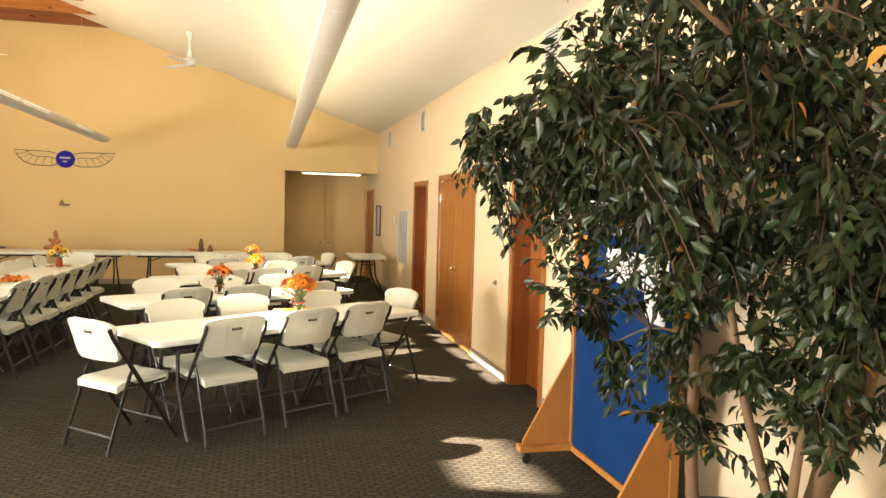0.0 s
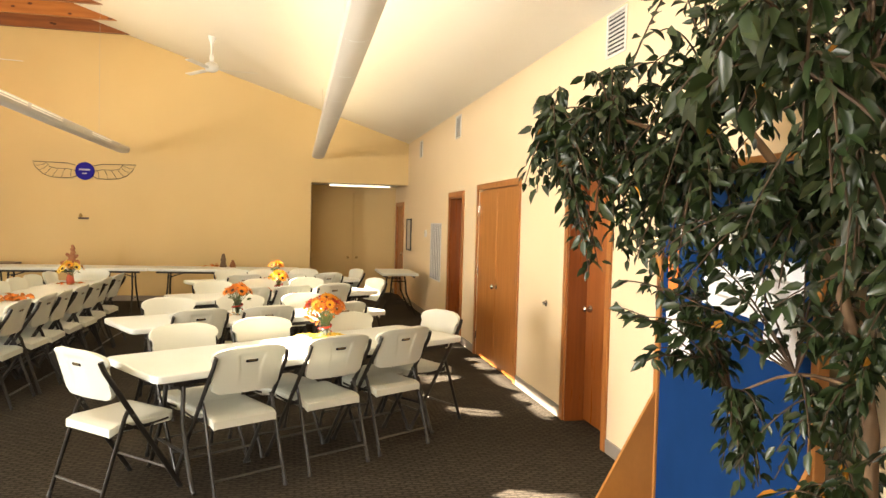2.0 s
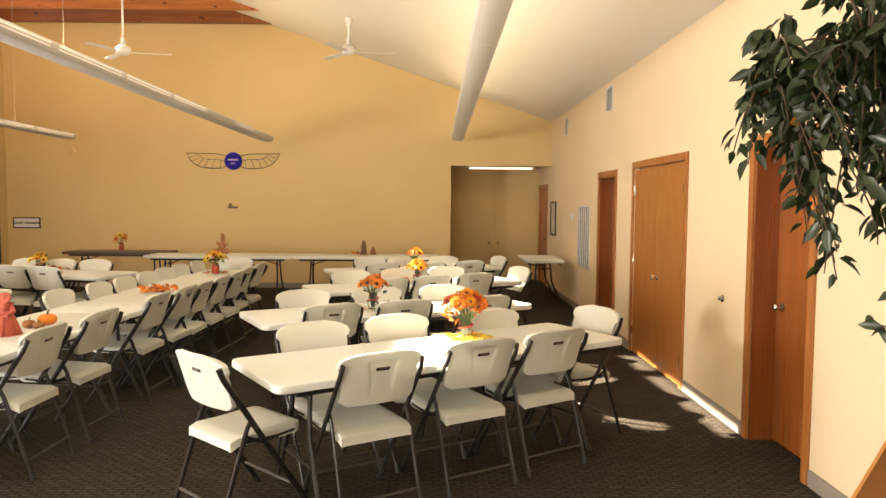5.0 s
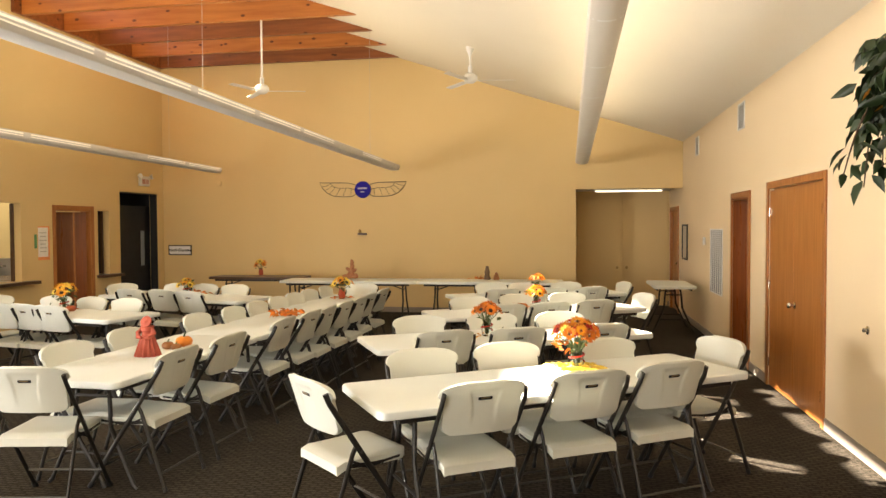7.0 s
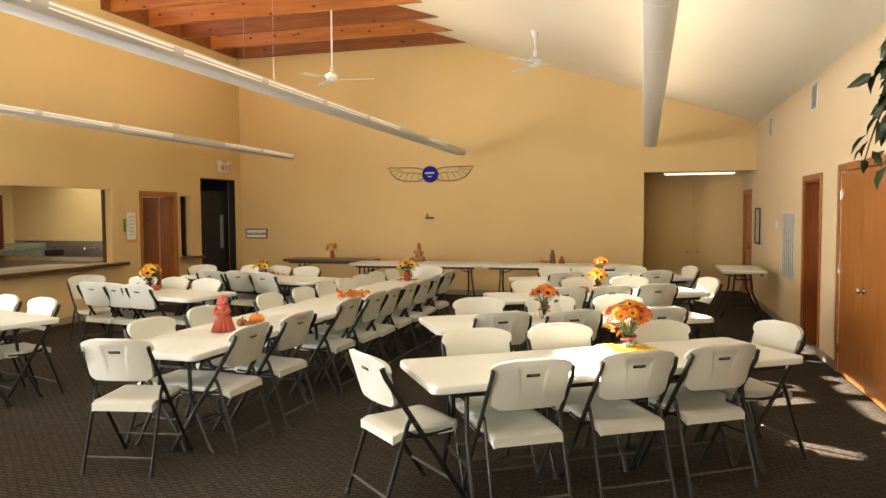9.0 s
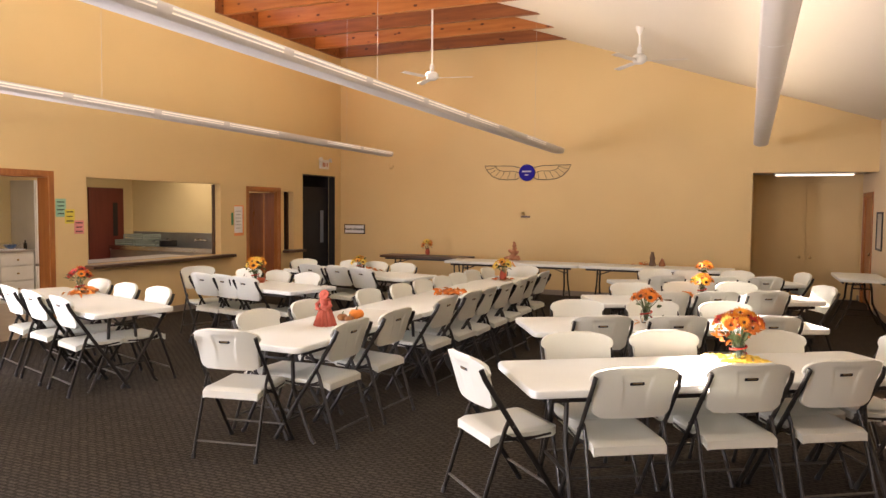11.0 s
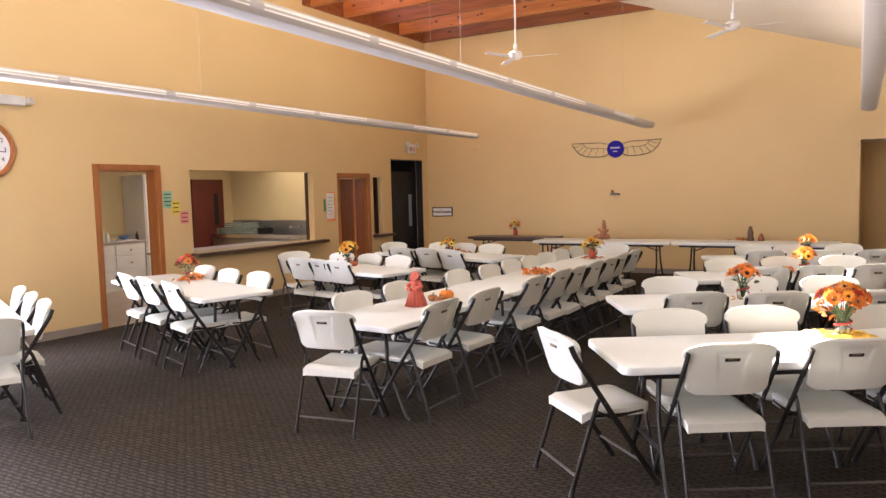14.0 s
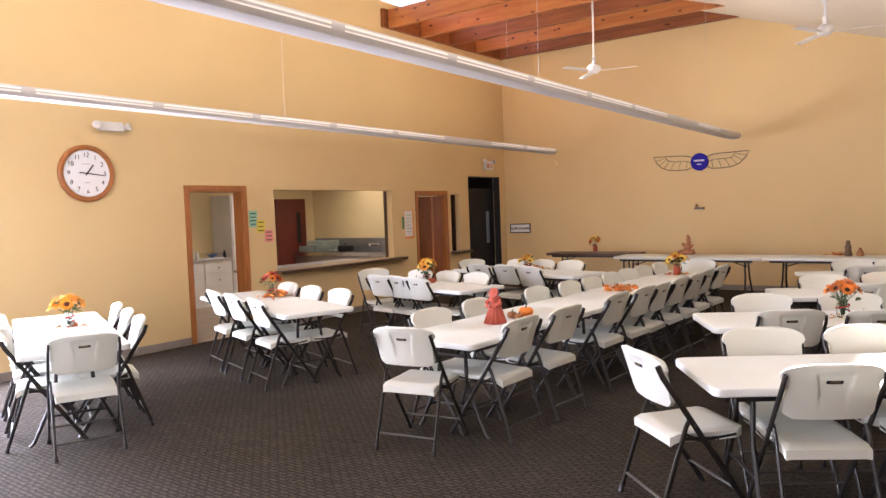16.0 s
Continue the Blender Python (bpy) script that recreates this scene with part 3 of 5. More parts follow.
def ceiling_fan(x, y, z, turn):
    fan = thing("ceiling_fan", "white ceiling fan with three narrow blades", "fan", "ceiling fans", pose(x, y, z, 0, 0, turn))
    bm = bm_new()
    add_lathe(bm, [(0.02, 0.10), (0.06, 0.095), (0.105, 0.06), (0.11, 0.02), (0.09, -0.02), (0.05, -0.045), (0.01, -0.05)], 20)
    part("motor", bm, WHITE_METAL, fan, "", True)
    bm = bm_new()
    add_cyl(bm, (0, 0, 0.09), (0, 0, roof(x) - z - 0.01), 0.016, 0.016, 10)
    add_lathe(bm, [(0.016, 0.10), (0.034, 0.11), (0.034, 0.20), (0.016, 0.22)], 12)
    part("downrod", bm, WHITE_METAL, fan, "", True)
    bm = bm_new()
    add_lathe(bm, [(0.02, roof(x) - z - 0.12), (0.06, roof(x) - z - 0.03), (0.06, roof(x) - z + 0.03)], 14)
    part("canopy", bm, WHITE_METAL, fan, "", True)
    for k in range(3):
        bm = bm_new()
        add_box(bm, (0.52, 0.10, 0.008), pose(0.42, 0, -0.005, 8), 0.003)
        add_box(bm, (0.12, 0.03, 0.01), pose(0.14, 0, -0.005), 0.003)
        bmesh.ops.transform(bm, matrix=pose(0, 0, 0, 0, 0, k * 120), verts=bm.verts)
        part("blade", bm, WHITE_METAL, fan)
    return fan


ceiling_fan(-6.85, -2.9, 3.84, 12)
ceiling_fan(-3.515, -2.9, 3.875, 8)

# frame of the clerestory window high in the west wall
for a0, a1, b0, b1 in ((-8.1, -6.1, 5.30, 5.68), (-5.35, -0.7, 5.42, 6.03)):
    bm = bm_new()
    for y0, y1, z0, z1 in ((a0, a0 + 0.04, b0, b1), (a1 - 0.04, a1, b0, b1), (a0 + 0.04, a1 - 0.04, b0, b0 + 0.02), (a0 + 0.04, a1 - 0.04, b1 - 0.02, b1)):
        span(bm, WEST - 0.10, WEST - 0.04, y0, y1, z0, z1)
    structure("window_frame", bm, WHITE_METAL, "white frame of a long high window", "window")


# ---- rooms beyond the openings ----
KX, KY0, KY1 = -14.2, -9.2, -2.22
bm = bm_new()
span(bm, KX - 0.15, KX, KY0 - 0.15, 0.4, 0, 2.75)
structure("wall_kitchen_west", bm, KITCHEN_WALL, "yellow painted kitchen wall", "wall")
bm = bm_new()
span(bm, KX, WEST - TH, KY1, KY1 + 0.06, 0, 2.75)
structure("wall_kitchen_north", bm, KITCHEN_WALL, "yellow painted kitchen wall", "wall")
bm = bm_new()
span(bm, KX - 0.15, WEST - TH, KY0 - 0.15, KY0, 0, 2.75)
structure("wall_kitchen_south", bm, KITCHEN_WALL, "yellow painted kitchen wall", "wall")
bm = bm_new()
span(bm, KX - 0.15, WEST - TH, KY0 - 0.15, 0.4, 2.75, 2.9)
structure("ceiling_kitchen", bm, CEILING, "white kitchen ceiling", "ceiling")
TILE = surface("beige_vinyl", (0.42, 0.34, 0.25), 0.4, (0.36, 0.29, 0.21), 3, 80, 0.05)
bm = bm_new()
span(bm, KX, WEST - 0.02, KY0, KY1, 0.0, 0.006)
structure("floor_kitchen", bm, TILE, "beige vinyl kitchen floor", "floor")
# the passage's dimness is put into a near-black blue wall colour
DIMMED_WALL = surface("dimmed_passage_wall", (0.045, 0.045, 0.055), 0.7, None, 1, 100, 0.05)
bm = bm_new()
span(bm, -12.6, -12.5, KY1 + 0.06, 0.3, 0, 2.75)
span(bm, -12.5, WEST - TH, 0.2, 0.3, 0, 2.75)
span(bm, -12.5, WEST - TH, -1.70, -1.64, 0, 2.75)
structure("wall_passage", bm, DIMMED_WALL, "passage walls with the dimness put into their colour", "wall")

# alcove behind the wide opening
bm = bm_new()
span(bm, -2.10, 0.0, 1.78, 1.95, 0, 2.5)
span(bm, -2.10, -1.93, TH, 1.78, 0, 2.5)
structure("wall_alcove", bm, WALL, "tan painted alcove walls", "wall")
bm = bm_new()
span(bm, -2.10, 0.0, TH, 1.95, 2.40, 2.5)
structure("ceiling_alcove", bm, CEILING, "low alcove ceiling", "ceiling")
# unseen walls added behind the east doors, to keep the sky's light out
bm = bm_new()
span(bm, 0.5, 0.6, SOUTH, 1.95, 0, 3.0)
span(bm, TH, 0.6, 1.78, 1.95, 0, 3.0)
span(bm, TH, 0.6, SOUTH, 1.95, 3.0, 3.1)
structure("wall_behind_doors", bm, WALL, "unseen closing wall added behind the doors to keep out the sky", "wall")


def baseboard(name, runs):
    bm = bm_new()
    for x0, x1, y0, y1 in runs:
        span(bm, x0, x1, y0, y1, 0, 0.10, 0.003)
    structure(name, bm, BASE, "brown-grey vinyl baseboard", "baseboard")


baseboard("baseboard_east", [(-0.014, 0, a, b) for a, b in ((SOUTH, -9.635), (-8.715, -7.475), (-5.70, -5.005), (-4.005, 0.0))])
baseboard("baseboard_north", [(WEST, -1.93, -0.014, 0)])
baseboard("baseboard_west", [(WEST, WEST + 0.014, a, b) for a, b in ((SOUTH, -13.4), (-10.8, -8.205), (-7.175, -3.275), (-2.235, -1.48))])
baseboard("baseboard_alcove", [(-1.93, 0.0, 1.766, 1.78)])


# ---- doors ----
def casing(parent, x, out, y0, y1, top, material=OAK_TRIM, wide=0.07):
    """Trim round an opening in a wall at x; out is the side on which it stands proud."""
    for a, b, z0, z1, nm in ((y0 - wide, y0, 0, top + wide, "side_casing"), (y1, y1 + wide, 0, top + wide, "side_casing"), (y0, y1, top, top + wide, "head_casing")):
        bm = bm_new()
        span(bm, x, x + out * 0.018, a, b, z0, z1, 0.004)
        part(nm, bm, material, parent)


def jamb(parent, x0, x1, y0, y1, top, material=OAK_TRIM):
    for a, b, z0, z1 in ((y0, y0 + 0.02, 0, top), (y1 - 0.02, y1, 0, top), (y0 + 0.02, y1 - 0.02, top - 0.02, top)):
        bm = bm_new()
        span(bm, x0, x1, a, b, z0, z1)
        part("jamb", bm, material, parent)


def knob(parent, x, y, z, out, material=CHROME, lever=False):
    bm = bm_new()
    m = pose(x, y, z, 0, 90 * out, 0)
    add_lathe(bm, [(0.032, 0.0), (0.032, 0.008), (0.012, 0.012), (0.012, 0.035), (0.024, 0.042), (0.029, 0.055), (0.022, 0.068), (0.004, 0.071)], 16, m)
    part("doorknob", bm, material, parent, "metal doorknob", True)
    if lever:
        bm = bm_new()
        add_tube(bm, [(x + out * 0.05, y, z), (x + out * 0.055, y - 0.05, z), (x + out * 0.055, y - 0.11, z - 0.004)], 0.009, 8)
        part("lever", bm, material, parent, "", True)


def door_leaf(parent, x0, x1, y0, y1, z1, material=OAK):
    bm = bm_new()
    span(bm, x0, x1, y0, y1, 0.012, z1, 0.002)
    return part("door_leaf", bm, material, parent, "flat veneered door leaf")


def hinge(parent, x, y, z):
    bm = bm_new()
    add_cyl(bm, (x, y, z - 0.045), (x, y, z + 0.045), 0.007, 0.007, 8)
    part("hinge", bm, CHROME, parent)


def wall_door(name, label):
    ob = thing(name, label, "door")
    ob["kind"] = "structure"
    return ob


# the near single door, set back in its frame
d = wall_door("door_1", "closed brown wooden door with a steel knob")
casing(d, 0, -1, -9.56, -8.79, 2.05)
# jamb coloured darker than the casing for the shade in the recess
jamb(d, 0, TH, -9.56, -8.79, 2.05, OAK_DARK_AND_SHADE)
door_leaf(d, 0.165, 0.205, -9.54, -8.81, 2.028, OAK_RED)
knob(d, 0.165, -8.90, 0.95, -1, CHROME, True)
# double doors, flush with the wall
d = wall_door("door_2", "closed pair of golden brown veneered wooden doors")
casing(d, 0, -1, -7.40, -5.775, 2.04)
jamb(d, 0.045, TH, -7.40, -5.775, 2.04)
door_leaf(d, 0.0, 0.04, -7.378, -6.600, 2.018)
door_leaf(d, 0.0, 0.04, -6.594, -5.797, 2.018)
knob(d, 0.0, -6.66, 0.925, -1)
for y in (-7.378, -5.797):
    for z in (0.25, 1.05, 1.80):
        hinge(d, -0.006, y, z)
# the far single door
d = wall_door("door_3", "closed brown wooden door deep in its frame")
casing(d, 0, -1, -4.93, -4.08, 2.00)
# recess shade put into the jamb's colour here too
jamb(d, 0, TH, -4.93, -4.08, 2.00, OAK_DARK_AND_SHADE)
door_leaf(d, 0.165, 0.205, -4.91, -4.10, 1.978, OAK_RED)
knob(d, 0.165, -4.80, 0.95, -1, CHROME, True)
# the door at the side of the alcove
d = wall_door("door_4", "brown wooden door with a narrow window")
casing(d, 0, -1, 0.5, 1.5, 1.97)
jamb(d, 0, TH, 0.5, 1.5, 1.97)
leaf = door_leaf(d, 0.03, 0.07, 0.52, 1.48, 1.948)
bm = bm_new()
span(bm, 0.024, 0.030, 0.66, 0.80, 0.95, 1.75, 0.002)
part("pane", bm, BLACK, leaf, "dark narrow pane")
knob(d, 0.03, 0.60, 0.95, -1)
# painted double doors at the back of the alcove
d = wall_door("door_5", "pair of tan painted doors with brass knobs")
for x0, x1 in ((-1.86, -0.952), (-0.948, -0.04)):
    bm = bm_new()
    span(bm, x0, x1, 1.752, 1.776, 0.012, 2.25, 0.002)
    part("door_leaf", bm, WALL, d)
for x in (-1.05, -0.86):
    bm = bm_new()
    add_lathe(bm, [(0.032, 0.0), (0.032, 0.008), (0.012, 0.012), (0.012, 0.035), (0.029, 0.05), (0.022, 0.066), (0.004, 0.07)], 14, pose(x, 1.752, 0.80, 90))
    part("doorknob", bm, BRASS, d, "brass doorknob", True)

# kitchen doorway
d = wall_door("door_frame_kitchen", "reddish wooden frame of an open doorway")
casing(d, WEST, 1, -8.13, -7.25, 2.06)
jamb(d, WEST - TH, WEST, -8.13, -7.25, 2.06)
# doorway with the leaf standing open inside
d = wall_door("door_6", "reddish brown wooden door standing ajar")
casing(d, WEST, 1, -3.20, -2.31, 1.99)
jamb(d, WEST - TH, WEST, -3.20, -2.31, 1.99)
bm = bm_new()
add_box(bm, (0.82, 0.04, 1.94), pose(0.41, 0, 0.985), 0.002)
bmesh.ops.transform(bm, matrix=pose(WEST - 0.06, -2.36, 0, 0, 0, 218), verts=bm.verts)
part("door_leaf", bm, OAK_DARK_AND_SHADE, d)
bm = bm_new()
span(bm, WEST - 0.05, WEST - 0.02, -2.715, -2.695, 0.02, 1.95, 0.004)
part("edge_strip", bm, OAK_TRIM, d)
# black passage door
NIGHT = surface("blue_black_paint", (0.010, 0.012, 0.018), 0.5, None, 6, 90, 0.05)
d = wall_door("door_7", "black door with a narrow lit window in a dark passage")
bm = bm_new()
span(bm, -10.62, -10.58, -1.40, 0.16, 0.01, 2.12, 0.002)
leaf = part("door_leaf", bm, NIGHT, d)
bm = bm_new()
span(bm, -10.582, -10.573, -0.47, -0.35, 0.92, 1.62, 0.002)
part("pane", bm, surface("pale_pane", (0.30, 0.36, 0.42), 0.2, None, 3, 60, 0.0), leaf, "pale grey pane")
bm = bm_new()
span(bm, WEST - TH + 0.02, WEST - 0.01, -1.473, -1.458, 0, 2.363)
span(bm, WEST - TH + 0.02, WEST - 0.01, -0.238, -0.222, 0, 2.363)
span(bm, WEST - TH + 0.02, WEST - 0.01, -1.458, -0.238, 2.347, 2.363)
part("jamb", bm, BLACK, d)


# serving hatch with its ledges
def hatch(name, y0, y1, z0, label):
    d = wall_door(name, label)
    bm = bm_new()
    span(bm, WEST - TH - 0.10, WEST + 0.16, y0 - 0.05, y1 + 0.22, z0 - 0.05, z0, 0.006)
    part("window_sill", bm, BROWN_TOP, d, "dark laminate ledge")
    for y in (y0, y1 - 0.03):
        bm = bm_new()
        span(bm, WEST - TH + 0.01, WEST - TH + 0.06, y, y + 0.03, z0, 2.06 if y1 - y0 > 1 else 1.985)
        part("window_frame", bm, BROWN_TOP, d)


hatch("window_1", -6.67, -3.95, 0.86, "wide open serving hatch with a dark ledge")
hatch("window_2", -2.12, -1.80, 0.84, "narrow open hatch with a dark ledge")


# ---- kitchen ----
CABINET = surface("white_cabinet", (0.78, 0.77, 0.73), 0.4, None, 2, 100, 0.03)


def base_cabinet(y0, y1, x0, x1, facing="east"):
    c = thing("base_cabinet", "white kitchen base cabinet with drawers", "cabinet", "kitchen cabinets", pose(0, 0, 0))
    bm = bm_new()
    span(bm, x0, x1, y0 + 0.002, y1 - 0.002, 0.0, 0.86)
    part("body", bm, CABINET, c)
    for z0, z1 in ((0.10, 0.36), (0.38, 0.62), (0.64, 0.83)):
        bm = bm_new()
        span(bm, x1 + 0.001, x1 + 0.02, y0 + 0.015, y1 - 0.015, z0, z1, 0.004)
        drawer = part("drawer", bm, CABINET, c)
        bm = bm_new()
        add_cyl(bm, (x1 + 0.02, (y0 + y1) / 2, (z0 + z1) / 2), (x1 + 0.045, (y0 + y1) / 2, (z0 + z1) / 2), 0.013, 0.016, 10)
        part("drawer_knob", bm, BRASS, drawer)
    return c


for y in (-6.3, -5.66):
    base_cabinet(y, y + 0.64, KX + 0.006, KX + 0.60)
bm = bm_new()
span(bm, KX + 0.004, KX + 0.63, -6.32, -5.01, 0.864, 0.90, 0.006)
tagged(part("worktop", bm, surface("speckled_laminate", (0.42, 0.38, 0.33), 0.35, (0.30, 0.27, 0.24), 30, 200, 0.02)), "speckled grey-brown laminate worktop", "worktop")
tall = thing("tall_cabinet", "tall white kitchen cupboard with small dark knobs", "cabinet")
bm = bm_new()
span(bm, KX + 0.006, KX + 0.62, -5.0, -3.95, 0.0, 2.12, 0.004)
part("body", bm, CABINET, tall)
for z0, z1, kz in ((0.10, 1.55, 1.48), (1.58, 2.08, 1.64)):
    bm = bm_new()
    span(bm, KX + 0.622, KX + 0.64, -4.98, -3.97, z0, z1, 0.004)
    leaf = part("door", bm, CABINET, tall)
    bm = bm_new()
    add_cyl(bm, (KX + 0.64, -4.52, kz), (KX + 0.665, -4.52, kz), 0.013, 0.016, 10)
    part("door_knob", bm, BLACK, leaf)
red_door = wall_door("door_8", "dark red wooden kitchen door with a narrow window")
bm = bm_new()
span(bm, KX + 0.004, KX + 0.045, -3.36, -2.50, 0.012, 2.05, 0.002)
leaf = part("door_leaf", bm, surface("red_brown_wood", (0.16, 0.035, 0.022), 0.4, (0.12, 0.026, 0.017), 3, 50, 0.05, stretch=(8, 8, 0.7)), red_door)
bm = bm_new()
span(bm, KX + 0.045, KX + 0.052, -2.78, -2.66, 1.05, 1.75, 0.002)
part("pane", bm, BLACK, leaf, "dark pane")
# sink unit along the north wall of the kitchen
sink = thing("sink_unit", "long stainless steel sink unit with two taps", "sink")
bm = bm_new()
span(bm, KX + 0.06, -11.0, KY1 - 0.66, KY1 - 0.004, 0.0, 0.82, 0.01)
part("body", bm, STEEL, sink)
bm = bm_new()
span(bm, KX + 0.06, -11.0, KY1 - 0.04, KY1 - 0.004, 0.822, 1.14, 0.008)
part("splashback", bm, STEEL, sink, "stainless steel splashback")
bm = bm_new()
span(bm, KX + 0.06, -11.0, KY1 - 0.70, KY1 - 0.66, 0.78, 0.87, 0.012)
part("rim", bm, CHROME, sink)
for x in (-12.22, -11.62):
    bm = bm_new()
    add_cyl(bm, (x - 0.10, KY1 - 0.06, 1.0), (x + 0.10, KY1 - 0.06, 1.0), 0.016, 0.016, 10)
    add_tube(bm, [(x, KY1 - 0.06, 1.0), (x, KY1 - 0.12, 1.03), (x, KY1 - 0.28, 1.02), (x, KY1 - 0.30, 0.98)], 0.011, 8)
    for s in (-1, 1):
        add_cyl(bm, (x + s * 0.10, KY1 - 0.055, 1.0), (x + s * 0.10, KY1 - 0.13, 1.0), 0.022, 0.018, 10)
    part("tap", bm, CHROME, sink, "chrome wall tap", True)
# preparation counter behind the hatch
bm = bm_new()
span(bm, -11.35, WEST - TH - 0.10, -6.6, -4.2, 0.0, 0.80, 0.006)
span(bm, -11.42, WEST - TH - 0.105, -6.65, -4.15, 0.802, 0.84, 0.006)
tagged(part("serving_counter", bm, [STEEL]), "stainless steel serving counter behind the hatch", "counter")
CRATE = surface("grey_green_plastic", (0.30, 0.36, 0.32), 0.5, None, 8, 80, 0.05)


def dish_rack(x, y, z, turn, label):
    c = thing("dish_rack", label, "dish rack", "dish racks", pose(x, y, z, 0, 0, turn))
    for (px, py, sx, sy) in ((0, -0.24, 0.50, 0.015), (0, 0.24, 0.50, 0.015), (-0.245, 0, 0.015, 0.465), (0.245, 0, 0.015, 0.465)):
        for z0 in (0.0, 0.045, 0.085):
            bm = bm_new()
            add_box(bm, (sx, sy, 0.028), pose(px, py, z0 + 0.014), 0.003)
            part("rail", bm, CRATE, c)
    bm = bm_new()
    add_box(bm, (0.475, 0.455, 0.01), pose(0, 0, 0.008))
    part("base", bm, CRATE, c)
    for px in (-0.245, 0.245):
        for py in (-0.24, 0.24):
            bm = bm_new()
            add_box(bm, (0.024, 0.024, 0.115), pose(px, py, 0.0575), 0.003)
            part("corner_post", bm, CRATE, c)
    return c


dish_rack(-13.28, -2.55, 0.87, 4, "grey-green plastic dish rack beside the sink")
dish_rack(-13.82, -2.56, 0.87, -3, "grey-green plastic dish rack beside the sink")
dish_rack(-13.58, -2.56, 0.988, 2, "grey-green plastic dish rack stacked on another")
bm = bm_new()
add_lathe(bm, [(0.16, 0), (0.17, 0.02), (0.17, 0.12), (0.05, 0.14), (0.02, 0.17), (0.005, 0.175)], 18, pose(-12.82, -2.62, 0.87))
tagged(part("cooking_pot", bm, BLACK, None, "", True), "dark lidded cooking pot on the sink unit", "pot")
for x, y, r, hh, nm, mat, lab in ((-13.72, -5.80, 0.035, 0.22, "soap_bottle", surface("soap_green", (0.55, 0.7, 0.6), 0.2), "pale green soap bottle on the worktop"), (-13.78, -5.66, 0.03, 0.18, "soap_bottle", PAPER, "white soap bottle on the worktop"), (-13.70, -5.10, 0.028, 0.16, "soap_bottle", BLACK, "black bottle on the worktop")):
    bm = bm_new()
    add_lathe(bm, [(r * 0.9, 0), (r, 0.01), (r, hh * 0.6), (r * 0.4, hh * 0.8), (r * 0.4, hh), (r * 0.1, hh + 0.004)], 14, pose(x, y, 0.90))
    tagged(part(nm, bm, mat, None, "", True), lab, "bottle")
drainer = thing("dish_drainer", "blue and white wire dish drainer with dishes", "dish drainer", "", pose(-13.80, -5.36, 0.90))
bm = bm_new()
add_box(bm, (0.34, 0.42, 0.015), pose(0, 0, 0.01), 0.004)
part("tray", bm, PAPER, drainer)
for k in range(7):
    bm = bm_new()
    add_tube(bm, [(-0.15, -0.18 + k * 0.06, 0.02), (-0.16, -0.18 + k * 0.06, 0.12), (0, -0.18 + k * 0.06, 0.06), (0.16, -0.18 + k * 0.06, 0.12), (0.15, -0.18 + k * 0.06, 0.02)], 0.004, 6)
    part("wire", bm, CHROME, drainer)
bm = bm_new()
add_lathe(bm, [(0.03, 0), (0.07, 0.02), (0.11, 0.07), (0.105, 0.07), (0.06, 0.025), (0.01, 0.01)], 16, pose(0, 0.05, 0.02))
part("bowl", bm, surface("blue_bowl", (0.12, 0.22, 0.45), 0.3), drainer, "blue bowl", True)


# ---- wall fittings ----
def wall_vent(name, y0, y1, z0, z1, label, step=0.03):
    v = thing(name, label, "vent", "wall vents")
    for a, b, c0, c1 in ((y0, y1, z0, z0 + 0.02), (y0, y1, z1 - 0.02, z1), (y0, y0 + 0.02, z0 + 0.02, z1 - 0.02), (y1 - 0.02, y1, z0 + 0.02, z1 - 0.02)):
        bm = bm_new()
        span(bm, -0.014, -0.001, a, b, c0, c1, 0.003)
        part("frame", bm, WHITE_METAL, v)
    bm = bm_new()
    span(bm, -0.003, -0.001, y0 + 0.02, y1 - 0.02, z0 + 0.02, z1 - 0.02)
    part("backing", bm, BLACK, v)
    n = int((z1 - z0 - 0.05) / step)
    for k in range(n):
        bm = bm_new()
        add_box(bm, (0.014, y1 - y0 - 0.042, 0.003), pose(-0.008, (y0 + y1) / 2, z0 + 0.03 + (k + 0.5) * step, 0, 40))
        part("slat", bm, WHITE_METAL, v)
    return v


wall_vent("wall_vent", -4.69, -4.36, 2.82, 3.14, "small white louvred vent high on the wall")
wall_vent("wall_vent", -1.67, -1.38, 2.80, 3.10, "small white louvred vent high on the wall")
wall_vent("wall_vent", -9.74, -9.42, 2.86, 3.18, "small white louvred vent high on the wall")
grille = wall_vent("return_grille", -3.50, -2.66, 0.70, 1.62, "tall white return air grille low on the wall", 0.028)
for k in range(5):
    bm = bm_new()
    span(bm, -0.016, -0.003, -3.36 + k * 0.14 - 0.006, -3.36 + k * 0.14 + 0.006, 0.72, 1.60)
    part("bar", bm, WHITE_METAL, grille)

picture = thing("picture_frame", "narrow dark framed picture on the wall", "picture")
for a, b, c0, c1 in ((-0.60, -0.05, 1.06, 1.09), (-0.60, -0.05, 1.66, 1.69), (-0.60, -0.57, 1.09, 1.66), (-0.08, -0.05, 1.09, 1.66)):
    bm = bm_new()
    span(bm, -0.022, -0.001, a, b, c0, c1, 0.003)
    part("frame", bm, BLACK, picture)
bm = bm_new()
span(bm, -0.008, -0.001, -0.57, -0.08, 1.09, 1.66)
part("print", bm, surface("cream_print", (0.60, 0.55, 0.45), 0.6, (0.5, 0.44, 0.34), 4, 60, 0.0), picture)
stat = thing("thermostat", "small white thermostat on the wall", "thermostat", "", pose(-0.001, -2.21, 1.43))
bm = bm_new()
add_box(bm, (0.03, 0.09, 0.12), pose(-0.015, 0, 0), 0.006)
part("case", bm, WHITE_METAL, stat)
